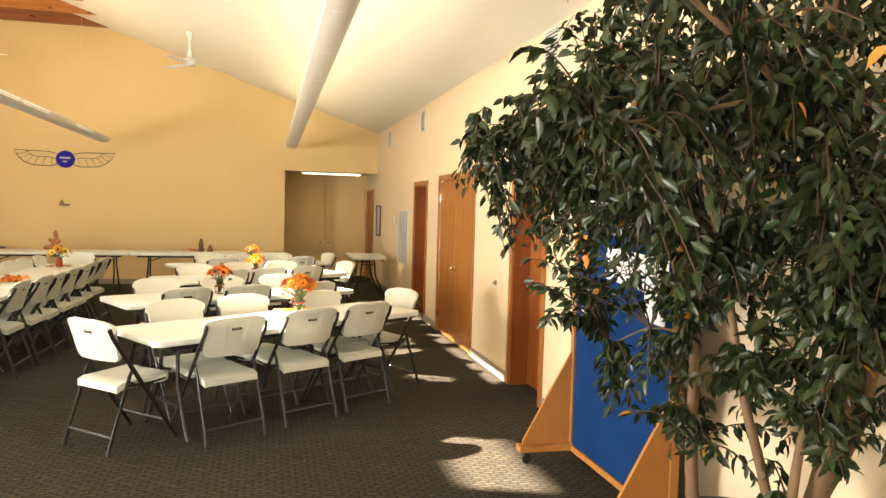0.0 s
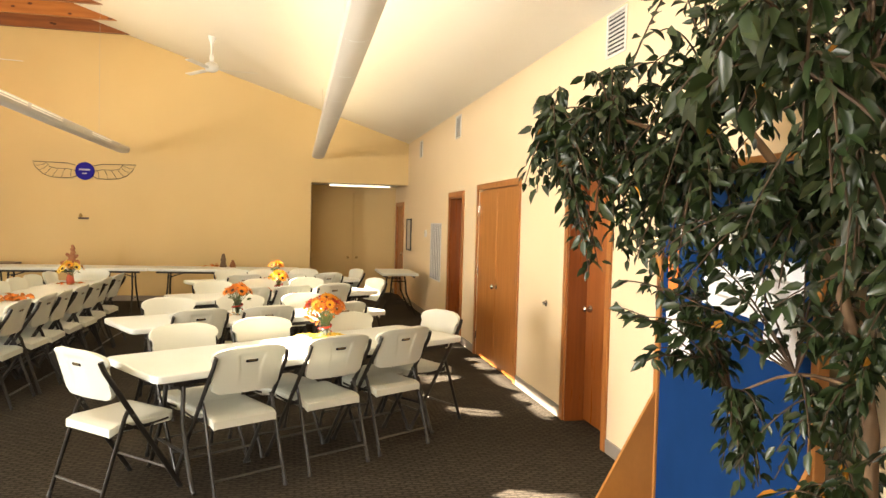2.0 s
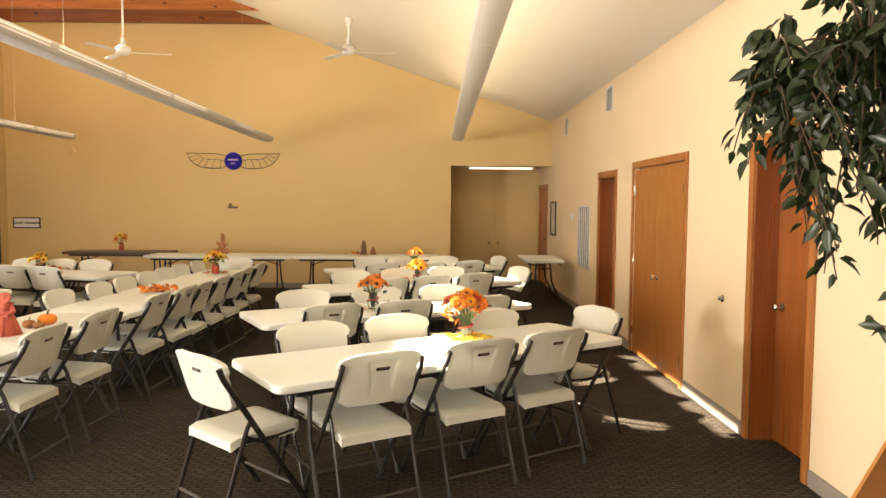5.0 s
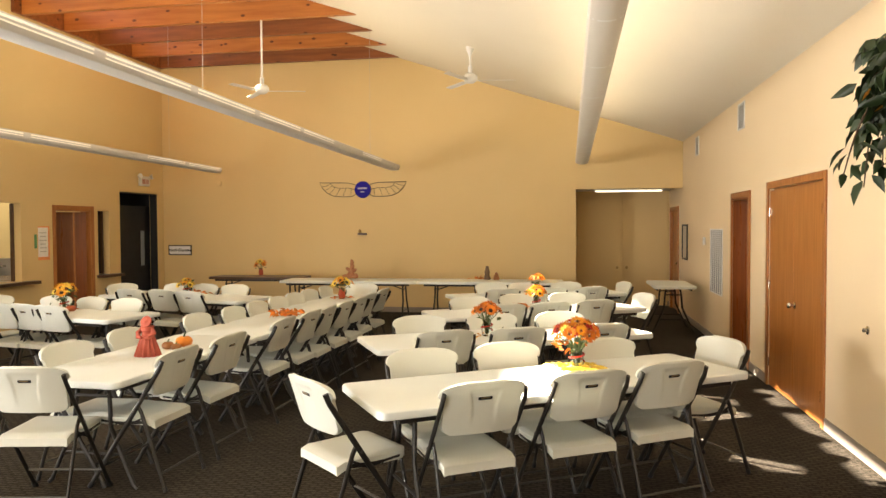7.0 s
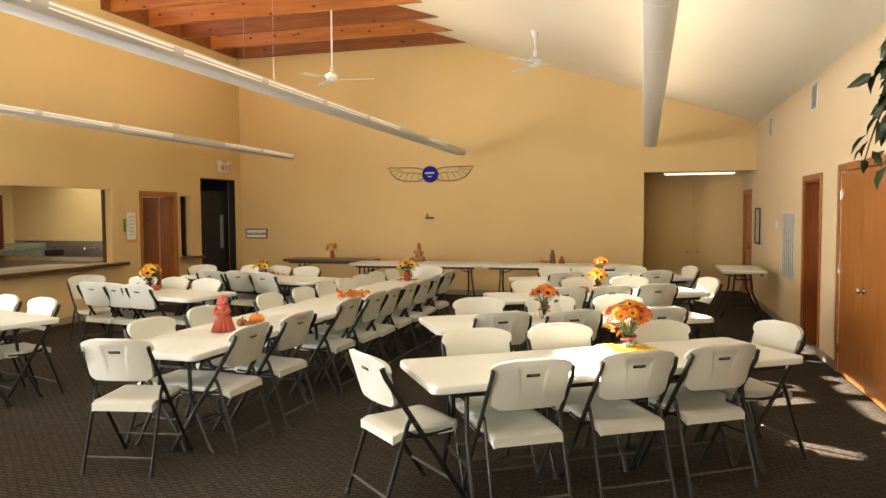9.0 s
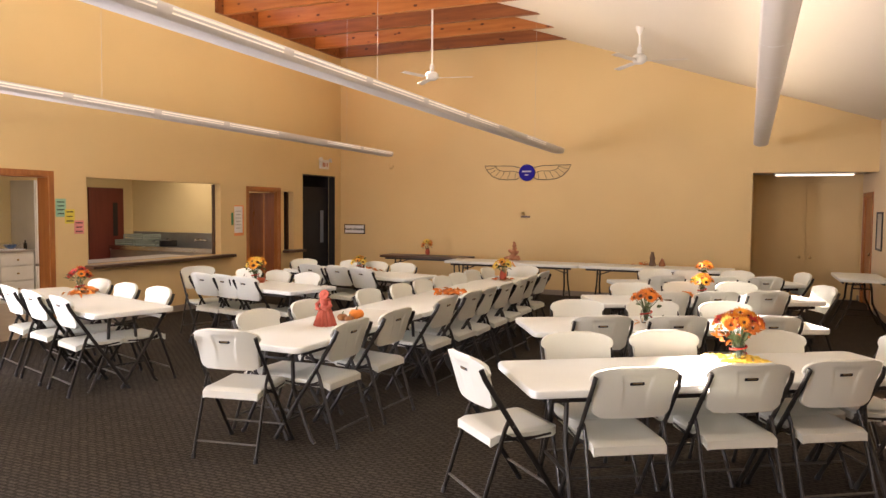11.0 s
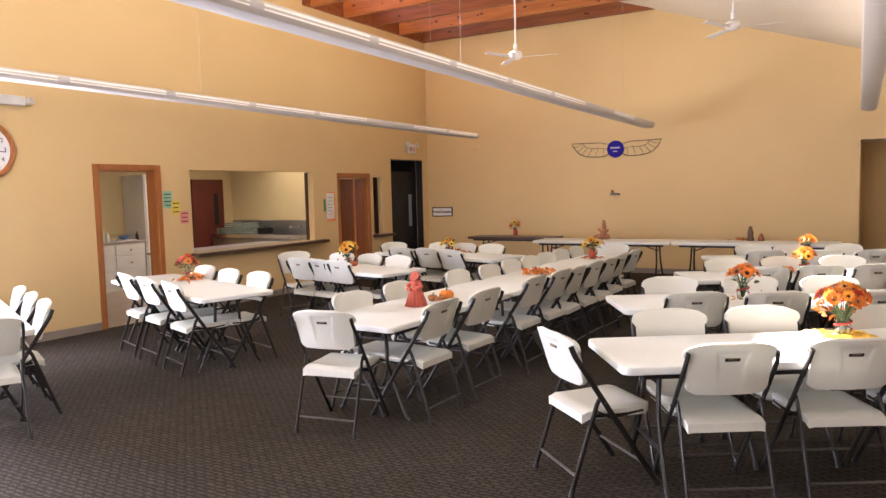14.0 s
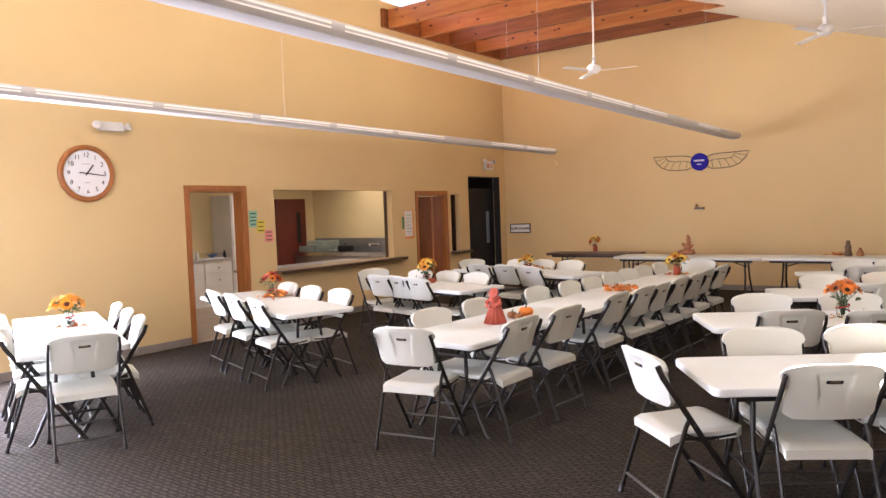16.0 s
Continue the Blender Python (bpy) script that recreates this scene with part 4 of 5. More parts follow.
bm = bm_new()
add_box(bm, (0.003, 0.05, 0.03), pose(-0.031, 0, 0.02))
part("display", bm, GREY_METAL, stat)
stop = thing("wall_hook", "small round metal fitting on the wall", "hook", "", pose(-0.001, -8.295, 0.93))
bm = bm_new()
add_lathe(bm, [(0.03, 0), (0.03, 0.006), (0.012, 0.010), (0.012, 0.018), (0.017, 0.022), (0.015, 0.032), (0.003, 0.034)], 14, pose(0, 0, 0, 0, -90))
part("stud", bm, CHROME, stop, "", True)


def emergency_light(y, z, exit_sign):
    e = thing("exit_sign" if exit_sign else "emergency_light", "white exit sign with two emergency lamps" if exit_sign else "white emergency light with two lamps", "sign" if exit_sign else "emergency light", "", pose(WEST + 0.001, y, z))
    bm = bm_new()
    add_box(bm, (0.06, 0.30, 0.19 if exit_sign else 0.11), pose(0.03, 0, 0), 0.008)
    case = part("case", bm, WHITE_METAL, e)
    if exit_sign:
        for k, w in enumerate((0.04, 0.045, 0.02, 0.04)):
            bm = bm_new()
            add_box(bm, (0.003, w, 0.09), pose(0.0615, -0.085 + k * 0.055, -0.01))
            part("letter_bar", bm, surface("exit_red_" + "abcd"[k], (0.5, 0.22, 0.16), 0.5), case)
    for s in (-1, 1):
        bm = bm_new()
        dz = 0.09 if exit_sign else 0.0
        add_lathe(bm, [(0.015, -0.05), (0.035, -0.02), (0.05, 0.03), (0.046, 0.032), (0.005, 0.02)], 14, pose(0.06, s * 0.19, dz, 0, 75, s * 25))
        part("lamp_head", bm, WHITE_METAL, e, "round lamp head", True)
    return e


emergency_light(-0.72, 2.60, True)
emergency_light(-9.17, 2.83, False)

# clock
clock = thing("wall_clock", "round white wall clock with a brown wooden rim", "clock", "", pose(WEST + 0.001, -9.49, 2.26, 0, 90, 0))
bm = bm_new()
add_lathe(bm, [(0.335, 0), (0.335, 0.03), (0.315, 0.05), (0.285, 0.045), (0.275, 0.03), (0.275, 0.0)], 48)
part("rim", bm, OAK_TRIM, clock, "reddish brown rim", True)
bm = bm_new()
add_cyl(bm, (0, 0, 0.002), (0, 0, 0.022), 0.276, 0.276, 48)
face = part("face", bm, PAPER, clock, "white dial")


def flat_text(name, words, size, m, material, parent, slant=0.0, bold=0.0):
    curve = bpy.data.curves.new(name, "FONT")
    curve.body, curve.size, curve.align_x, curve.align_y, curve.extrude = words, size, "CENTER", "CENTER", 0.001
    curve.shear, curve.offset = slant, bold
    tmp = bpy.data.objects.new(name, curve)
    me = bpy.data.meshes.new_from_object(tmp)
    bpy.data.objects.remove(tmp)
    me.materials.clear()
    me.materials.append(material)
    ob = new(name, me)
    ob.parent = parent
    ob.matrix_basis = m
    return ob


# in the clock's own axes -x is up and +y runs to the viewer's right
for k in range(1, 13):
    a = radians(30 * k)
    flat_text("numeral", str(k), 0.075, pose(-0.215 * math.cos(a), 0.215 * math.sin(a), 0.024, 0, 0, 90), BLACK, face)
for a, length, w, tail in ((38, 0.13, 0.016, 0.03), (96, 0.215, 0.011, 0.09)):
    bm = bm_new()
    add_box(bm, (length + tail, w, 0.003), pose(-(length - tail) / 2, 0, 0.028), 0.001)
    bmesh.ops.transform(bm, matrix=pose(0, 0, 0, 0, 0, -a), verts=bm.verts)
    part("clock_hand", bm, BLACK, clock)
for w, dx in ((0.11, -0.11), (0.07, 0.11)):
    bm = bm_new()
    add_box(bm, (0.008, w, 0.001), pose(dx, 0, 0.0235))
    part("dial_bar", bm, GREY_METAL, face)


# papers on the west wall
def note(name, y0, y1, z0, z1, colour, label, bars=3, depth=0.001, bar_colour=BLACK):
    p = thing(name, label, "paper", "", pose(WEST + depth, (y0 + y1) / 2, (z0 + z1) / 2))
    bm = bm_new()
    add_box(bm, (0.0015, y1 - y0, z1 - z0), pose(0.001, 0, 0))
    sheet = part("sheet", bm, surface("paper_" + name + "_" + str(int(abs(y0) * 100)), colour, 0.8, None, 5, 100, 0.01), p)
    for k in range(bars):
        bm = bm_new()
        add_box(bm, (0.001, (y1 - y0) * (0.72 - 0.12 * (k % 2)), 0.014), pose(0.0025, 0, (z1 - z0) * (0.32 - 0.64 * k / max(bars - 1, 1))))
        part("text_bar", bm, bar_colour, sheet)


note("note", -7.155, -7.00, 1.53, 1.77, (0.30, 0.55, 0.40), "pale green paper note taped to the wall", 4)
note("note", -7.02, -6.87, 1.44, 1.63, (0.75, 0.62, 0.08), "yellow paper note taped to the wall", 3, 0.004)
note("note", -6.88, -6.73, 1.30, 1.48, (0.80, 0.30, 0.28), "pink paper note taped to the wall", 3, 0.007)
note("poster", -3.60, -3.34, 1.17, 1.71, (0.85, 0.33, 0.13), "orange paper sheet on the wall", 0)
note("poster", -3.60, -3.38, 1.22, 1.69, (0.82, 0.81, 0.80), "white printed sheet on the wall", 6, 0.004, GREY_METAL)
note("poster", -3.68, -3.62, 1.36, 1.58, (0.10, 0.30, 0.14), "small dark green paper on the wall", 0)

# sign on the far wall
sign = thing("framed_sign", "small white framed sign with black script", "sign", "", pose(-9.985, -0.001, 1.215, 90))
bm = bm_new()
add_box(bm, (0.52, 0.21, 0.012), pose(0, 0, 0.006), 0.002)
part("frame", bm, BLACK, sign)
bm = bm_new()
add_box(bm, (0.47, 0.165, 0.004), pose(0, 0, 0.013))
panel = part("panel", bm, PAPER, sign)
flat_text("lettering", "Youth Education", 0.078, pose(0, 0, 0.0155), BLACK, panel, 0.3, 0.0022)

# emblem: a blue disc between two wire wings
LETTERING = surface("white_lettering", (0.55, 0.54, 0.66), 0.7)
emblem = thing("wall_emblem", "blue disc emblem with dark wire wings", "wall decoration", "", pose(-6.055, -0.001, 2.41, 90))
bm = bm_new()
add_lathe(bm, [(0.165, 0), (0.165, 0.02), (0.155, 0.028), (0.02, 0.036), (0.001, 0.036)], 40)
disc = part("disc", bm, surface("blue_enamel", (0.012, 0.006, 0.30), 0.6, None, 4, 100, 0.02, spec=0.2), emblem, "deep blue disc", True)
for w, z, t in ((0.19, 0.025, 0.032), (0.08, -0.045, 0.022)):
    bm = bm_new()
    add_box(bm, (w, t, 0.003), pose(0, z, 0.040))
    part("lettering_bar", bm, LETTERING, disc)
for s in (-1, 1):
    outline = [(0.15, 0.10), (0.30, 0.135), (0.55, 0.14), (0.885, 0.145), (0.83, 0.04), (0.72, -0.07), (0.58, -0.125), (0.40, -0.14), (0.22, -0.135), (0.14, -0.09)]
    bm = bm_new()
    add_tube(bm, [(s * x, y, 0.02) for x, y in outline], 0.0065, 6)
    part("wing_rim", bm, DARK_METAL, emblem, "", True)
    bm = bm_new()
    add_tube(bm, [(s * x, y, 0.02) for x, y in ((0.16, 0.0), (0.30, 0.035), (0.48, 0.03), (0.60, 0.06), (0.66, 0.14))], 0.0045, 6)
    part("wing_bar", bm, DARK_METAL, emblem, "", True)
    for (xa, ya, xb, yb) in ((0.22, 0.03, 0.24, -0.12), (0.34, 0.035, 0.40, -0.13), (0.46, 0.03, 0.55, -0.12), (0.56, 0.05, 0.68, -0.08), (0.62, 0.09, 0.77, -0.01), (0.66, 0.12, 0.85, 0.07)):
        bm = bm_new()
        add_tube(bm, [(s * xa, ya, 0.02), (s * (xa + xb) / 2 + s * 0.012, (ya + yb) / 2 - 0.02, 0.02), (s * xb, yb, 0.02)], 0.0035, 6)
        part("feather_bar", bm, DARK_METAL, emblem, "", True)
shelf = thing("wall_shelf", "tiny dark wooden wall shelf with a small ornament", "shelf", "", pose(-6.065, -0.001, 1.535))
bm = bm_new()
add_box(bm, (0.17, 0.07, 0.035), pose(0, -0.035, 0), 0.004)
part("board", bm, BROWN_TOP, shelf)
bm = bm_new()
add_lathe(bm, [(0.02, 0), (0.035, 0.02), (0.025, 0.05), (0.01, 0.07), (0.002, 0.075)], 12, pose(-0.05, -0.035, 0.018))
tagged(part("ornament", bm, BRASS, shelf, "", True), "small brown ornament")
det = thing("smoke_detector", "small round cream wall detector", "detector", "", pose(-9.09, -0.001, 2.58, 90))
bm = bm_new()
add_lathe(bm, [(0.06, 0), (0.06, 0.02), (0.045, 0.035), (0.002, 0.036)], 20)
part("case", bm, WALL, det, "", True)
# tube light in the alcove
tube = thing("tube_light", "white fluorescent strip light under the low ceiling", "ceiling light", "", pose(-0.93, 0.45, 2.40))
bm = bm_new()
add_box(bm, (1.30, 0.12, 0.05), pose(0, 0, -0.026), 0.006)
part("housing", bm, WHITE_METAL, tube)
bm = bm_new()
add_box(bm, (1.24, 0.08, 0.03), pose(0, 0, -0.066), 0.01)
part("diffuser", bm, glowing("alcove_diffuser", (1.0, 0.88, 0.62), 0.09), tube)


# ---- display board by the wall ----
board = thing("display_board", "blue felt display board in a wooden frame on castors", "notice board", "", pose(-0.27, -11.45, 0))
bm = bm_new()
add_box(bm, (0.022, 1.165, 1.80), pose(0, 0, 1.02), 0.003)
felt = part("panel", bm, BLUE_FELT, board, "blue felt panel")
for s in (-1, 1):
    bm = bm_new()
    add_box(bm, (0.05, 0.045, 1.86), pose(0, s * 0.605, 1.02), 0.004)
    part("post", bm, PLYWOOD, board, "pine post")
for z in (0.10, 1.935):
    bm = bm_new()
    add_box(bm, (0.05, 1.165, 0.04), pose(0, 0, z), 0.004)
    part("rail", bm, PLYWOOD, board, "pine rail")
for y in (-0.605, 0.605):
    bm = bm_new()
    ring = [(-0.025, 0.13), (-0.35, 0.13), (-0.35, 0.155), (-0.025, 0.745)]
    v = [bm.verts.new((x, y + dy, z)) for dy in (-0.011, 0.011) for x, z in ring]
    for f in ((0, 1, 2, 3), (7, 6, 5, 4), (0, 4, 5, 1), (1, 5, 6, 2), (2, 6, 7, 3), (3, 7, 4, 0)):
        bm.faces.new([v[k] for k in f])
    part("brace", bm, PLYWOOD, board, "triangular plywood brace")
    bm = bm_new()
    add_box(bm, (0.62, 0.09, 0.04), pose(-0.07, y, 0.105), 0.004)
    foot = part("foot", bm, PLYWOOD, board, "wooden foot")
    for x in (-0.32, 0.19):
        bm = bm_new()
        add_cyl(bm, (x, y - 0.012, 0.032), (x, y + 0.012, 0.032), 0.032, 0.032, 16)
        add_box(bm, (0.03, 0.036, 0.04), pose(x, y, 0.068))
        part("castor", bm, BLACK, foot, "black castor")
for y, z, w, hgt, tilt in ((-0.05, 1.36, 0.46, 0.20, 4), (0.40, 1.08, 0.20, 0.29, -14), (-0.40, 1.30, 0.22, 0.42, 3), (0.33, 1.66, 0.20, 0.16, 2), (0.02, 1.64, 0.26, 0.20, -3)):
    bm = bm_new()
    add_box(bm, (0.002, w, hgt), pose(-0.016, y, z, tilt))
    sheet = part("paper", bm, PAPER, felt, "white printed sheet")
    for k in range(3):
        bm = bm_new()
        add_box(bm, (0.001, w * 0.5, 0.012), pose(-0.0178, y, z + hgt * (0.3 - 0.25 * k), tilt))
        part("text_bar", bm, GREY_METAL, sheet)
bm = bm_new()
add_box(bm, (0.002, 0.10, 0.24), pose(-0.016, 0.47, 1.40, -3))
part("flyer", bm, surface("orange_flyer", (0.8, 0.22, 0.04), 0.7), felt, "orange flyer")


# ---- the potted fig tree ----
TREE = random.Random(11)
LEAF = surface("fig_leaf", (0.014, 0.027, 0.0085), 0.36, (0.025, 0.039, 0.013), 9, 60, 0.05, spec=0.36, through_light=0.10, islands=0.5)
YELLOW_LEAF = surface("yellowed_leaf", (0.62, 0.26, 0.03), 0.45, (0.45, 0.20, 0.03), 9, 60, 0.05, through_light=0.2)
BARK = surface("pale_bark", (0.19, 0.115, 0.06), 0.8, (0.11, 0.065, 0.035), 14, 60, 0.5, stretch=(1, 1, 0.35))
tree = thing("fig_tree", "tall weeping fig tree in a dark pot", "plant", "", pose(0, 0, 0))
POT = Vector((-0.42, -12.80, 0))
bm = bm_new()
add_lathe(bm, [(0.24, 0), (0.26, 0.02), (0.315, 0.36), (0.335, 0.37), (0.335, 0.42), (0.312, 0.42), (0.305, 0.36), (0.02, 0.355)], 32, Matrix.Translation(POT))
part("pot", bm, surface("dark_pot", (0.05, 0.035, 0.03), 0.5, None, 5, 60, 0.1), tree, "dark round pot", True)
bm = bm_new()
add_lathe(bm, [(0.01, 0.35), (0.302, 0.352), (0.29, 0.375), (0.1, 0.385), (0.005, 0.38)], 24, Matrix.Translation(POT))
part("soil", bm, surface("potting_soil", (0.035, 0.025, 0.018), 0.95, None, 20, 120, 0.8, depth=0.01), tree)
STEMS = [
    ([(-0.52, -12.62, 0.36), (-0.53, -12.60, 0.70), (-0.52, -12.55, 1.15), (-0.60, -12.36, 1.70), (-0.78, -12.05, 2.15)], 0.030),
    ([(-0.36, -13.02, 0.36), (-0.30, -13.08, 0.75), (-0.33, -13.22, 1.30), (-0.47, -13.25, 1.72), (-0.55, -13.25, 1.95), (-0.50, -13.22, 2.50)], 0.046),
    ([(-0.55, -13.25, 1.95), (-0.72, -13.30, 2.05), (-0.95, -13.36, 2.18), (-1.20, -13.40, 2.32)], 0.017),
    ([(-0.44, -12.98, 0.36), (-0.44, -12.96, 0.62), (-0.52, -12.90, 1.00), (-0.58, -12.82, 1.50), (-0.66, -12.70, 2.00)], 0.024),
    ([(-0.34, -12.95, 0.38), (-0.20, -13.10, 0.90), (-0.26, -13.30, 1.60), (-0.36, -13.45, 2.30)], 0.030),
    ([(-0.42, -13.03, 0.36), (-0.42, -13.06, 0.60), (-0.36, -13.05, 0.95), (-0.20, -13.02, 1.35)], 0.024),
    ([(-0.60, -12.36, 1.70), (-0.80, -12.05, 1.92), (-1.02, -11.75, 2.06), (-1.20, -11.55, 2.02)], 0.011),
    ([(-0.52, -12.55, 1.15), (-0.57, -12.30, 1.15), (-0.64, -12.05, 1.02)], 0.008),
    ([(-0.72, -13.30, 2.05), (-1.05, -13.10, 1.98), (-1.35, -13.28, 1.92)], 0.009),
]


def bend(points, i, t):
    """A smooth curve through the points, between the i-th and the next."""
    p = [Vector(points[min(max(i + d, 0), len(points) - 1)]) for d in (-1, 0, 1, 2)]
    return 0.5 * (2 * p[1] + (p[2] - p[0]) * t + (2 * p[0] - 5 * p[1] + 4 * p[2] - p[3]) * t * t + (3 * p[1] - p[0] - 3 * p[2] + p[3]) * t ** 3)


for points, r in STEMS:
    bm = bm_new()
    fine = []
    for i in range(len(points) - 1):
        for k in range(4):
            p = bend(points, i, k / 4)
            fine.append(p + Vector((TREE.uniform(-1, 1), TREE.uniform(-1, 1), 0)) * r * 0.08)
    fine.append(Vector(points[-1]))
    add_tube(bm, fine, [r * (1 - 0.6 * i / len(fine)) for i in range(len(fine))], 14)
    part("trunk" if r > 0.021 else "limb", bm, BARK, tree, "pale bark", True)


def leaf_verts(base, way, size, twist):
    """A pointed leaf folded along its rib: vertices and faces."""
    way = way.normalized()
    side = way.cross(Vector((0, 0, 1)))
    side = side.normalized() if side.length > 0.05 else Vector((1, 0, 0))
    side = (Matrix.Rotation(twist, 3, way) @ side).normalized()
    up = side.cross(way)
    w = size * 0.205
    row = [(0, 0, 0), (0.28, -w, 0.10), (0.62, -w * 0.85, 0.08), (1.0, 0, -0.10), (0.62, w * 0.85, 0.08), (0.28, w, 0.10), (0.3, 0, 0.0), (0.65, 0, -0.02)]
    v = [base + way * (a * size) + side * b + up * (c * size) for a, b, c in row]
    return v, ((0, 1, 6), (0, 6, 5), (1, 2, 7, 6), (6, 7, 4, 5), (2, 3, 7), (7, 3, 4))


CROWNS = [((-0.58, -12.48, 2.12), (0.62, 0.80, 0.74), 150), ((-0.93, -11.74, 1.93), (0.45, 0.50, 0.38), 112), ((-0.64, -12.30, 1.58), (0.50, 0.75, 0.38), 128),
          ((-0.88, -11.75, 1.56), (0.26, 0.38, 0.28), 32), ((-0.92, -12.02, 1.22), (0.14, 0.20, 0.20), 9), ((-0.58, -12.26, 0.80), (0.22, 0.26, 0.22), 20), ((-1.00, -12.38, 2.20), (0.26, 0.30, 0.18), 12),
          ((-1.16, -13.28, 2.06), (0.44, 0.40, 0.40), 60), ((-0.98, -13.25, 1.58), (0.22, 0.32, 0.26), 14), ((-0.40, -13.25, 1.70), (0.42, 0.55, 0.90), 190), ((-0.52, -13.42, 1.80), (0.40, 0.38, 0.65), 105),
          ((-0.38, -13.10, 1.40), (0.36, 0.50, 0.42), 120), ((-0.50, -12.72, 0.92), (0.33, 0.45, 0.26), 30), ((-0.44, -13.22, 0.45), (0.28, 0.28, 0.18), 7)]
twigs, leaf_v, leaf_f, singles, yellow_at = bm_new(), [], [], [], []
limb_points = [Vector(p) for points, r in STEMS for p in points[1:]]
for centre, radii, count in CROWNS:
    for _ in range(count):
        while True:
            q = Vector((TREE.uniform(-1, 1), TREE.uniform(-1, 1), TREE.uniform(-1, 1)))
            if 0.25 < q.length < 1:
                break
        end = Vector([c + r * t for c, r, t in zip(centre, radii, q)])
        end.x = min(end.x, -0.06)
        start = min(limb_points, key=lambda p: (p - end).length + TREE.uniform(0, 0.25))
        mid = start.lerp(end, 0.55) + Vector((0, 0, 0.10 + 0.10 * TREE.random()))
        reach = (end - start).length
        path = []
        for k in range(9):
            t = k / 8
            path.append(start * (1 - t) ** 2 + mid * 2 * t * (1 - t) + end * t * t)
        add_tube(twigs, path, [0.0035 * (1 - 0.75 * k / 8) + 0.001 for k in range(9)], 5)
        first = max(0.15, 1 - 0.62 / max(reach, 0.62))
        n = 20
        for k in range(n):
            t = first + (1 - first) * (k + TREE.random() * 0.6) / n
            base = start * (1 - t) ** 2 + mid * 2 * t * (1 - t) + end * t * t
            along = (end - mid).normalized()
            out = Vector((TREE.uniform(-1, 1), TREE.uniform(-1, 1), 0))
            way = along * 0.35 + out * 0.9 + Vector((0, 0, 0.15 - 1.25 * TREE.random()))
            base = base + out * 0.015
            if base.x > -0.08:
                continue
            v, f = leaf_verts(base, way, TREE.uniform(0.044, 0.080), TREE.uniform(-1.6, 1.6))
            if max(p.x for p in v) > -0.01 or min(p.z for p in v) < 0.03:
                continue
            if TREE.random() < 0.006:
                yellow_at.append((v, f))
            elif len(singles) < 240 and base.y > -12.1 and base.x < -0.6:
                singles.append((base, way, TREE.uniform(0.048, 0.086), TREE.uniform(-1.2, 1.2)))
            else:
                o = len(leaf_v)
                leaf_v += v
                leaf_f += [tuple(i + o for i in face) for face in f]
tagged(part("twig", twigs, surface("dark_twig", (0.07, 0.042, 0.024), 0.8, None, 20, 60, 0.2), tree, "", True), kind="stuff")
me = bpy.data.meshes.new("crown")
me.from_pydata([tuple(p) for p in leaf_v], [], leaf_f)
me.materials.append(LEAF)
for p in me.polygons:
    p.use_smooth = True
crown = new("crown", me)
crown.parent = tree
tagged(crown, "dense dark green pointed leaves", kind="stuff")
LEAF_ONE = surface("fig_leaf_single", (0.014, 0.027, 0.0085), 0.36, (0.025, 0.039, 0.013), 9, 60, 0.05, spec=0.36, through_light=0.10, objects=0.5)
v, f = leaf_verts(Vector((0, 0, 0)), Vector((0, 1, 0)), 1.0, 0.0)
leaf_mesh = bpy.data.meshes.new("leaf")
leaf_mesh.from_pydata([tuple(p) for p in v], [], f)
leaf_mesh.materials.append(LEAF_ONE)
for p in leaf_mesh.polygons:
    p.use_smooth = True
for base, way, size, twist in singles:
    ob = new("leaf", leaf_mesh)
    ob.parent = tree
    ob.matrix_basis = Matrix.Translation(base) @ way.to_track_quat("Y", "Z").to_matrix().to_4x4() @ Matrix.Rotation(twist, 4, "Y") @ Matrix.Scale(size, 4)
for v, f in yellow_at:
    me = bpy.data.meshes.new("yellow_leaf")
    me.from_pydata([tuple(p) for p in v], [], f)
    me.materials.append(YELLOW_LEAF)
    ob = new("yellow_leaf", me)
    ob.parent = tree
    tagged(ob, "yellowed leaf")


# ---- table decorations ----
FLOWER_RANDOM = random.Random(21)
PETAL_YELLOW = surface("yellow_petals", (0.74, 0.36, 0.02), 0.6, (0.66, 0.25, 0.015), 30, 90, 0.05, through_light=0.2)
PETAL_ORANGE = surface("orange_petals", (0.76, 0.28, 0.025), 0.6, (0.60, 0.15, 0.012), 30, 90, 0.05, through_light=0.2)
PETAL_AMBER = surface("amber_petals", (0.55, 0.17, 0.015), 0.6, (0.40, 0.09, 0.01), 30, 90, 0.05, through_light=0.2)
PETAL_RED = surface("red_petals", (0.50, 0.04, 0.02), 0.6, (0.35, 0.02, 0.015), 30, 90, 0.05, through_light=0.2)
PETAL_PALE = surface("pale_yellow_petals", (0.85, 0.66, 0.12), 0.6, (0.80, 0.55, 0.08), 30, 90, 0.05, through_light=0.2)
SEEDS = surface("brown_seeds", (0.05, 0.022, 0.01), 0.9, None, 60, 200, 0.8, depth=0.003)
GREEN = surface("dark_green_leaves", (0.05, 0.09, 0.03), 0.5, (0.08, 0.12, 0.04), 20, 90, 0.05, through_light=0.15)
AUTUMN = surface("autumn_leaves", (0.45, 0.09, 0.02), 0.6, (0.62, 0.24, 0.03), 14, 90, 0.05, islands=0.5)
CLAY = surface("red_clay", (0.42, 0.07, 0.03), 0.45, None, 8, 80, 0.05)


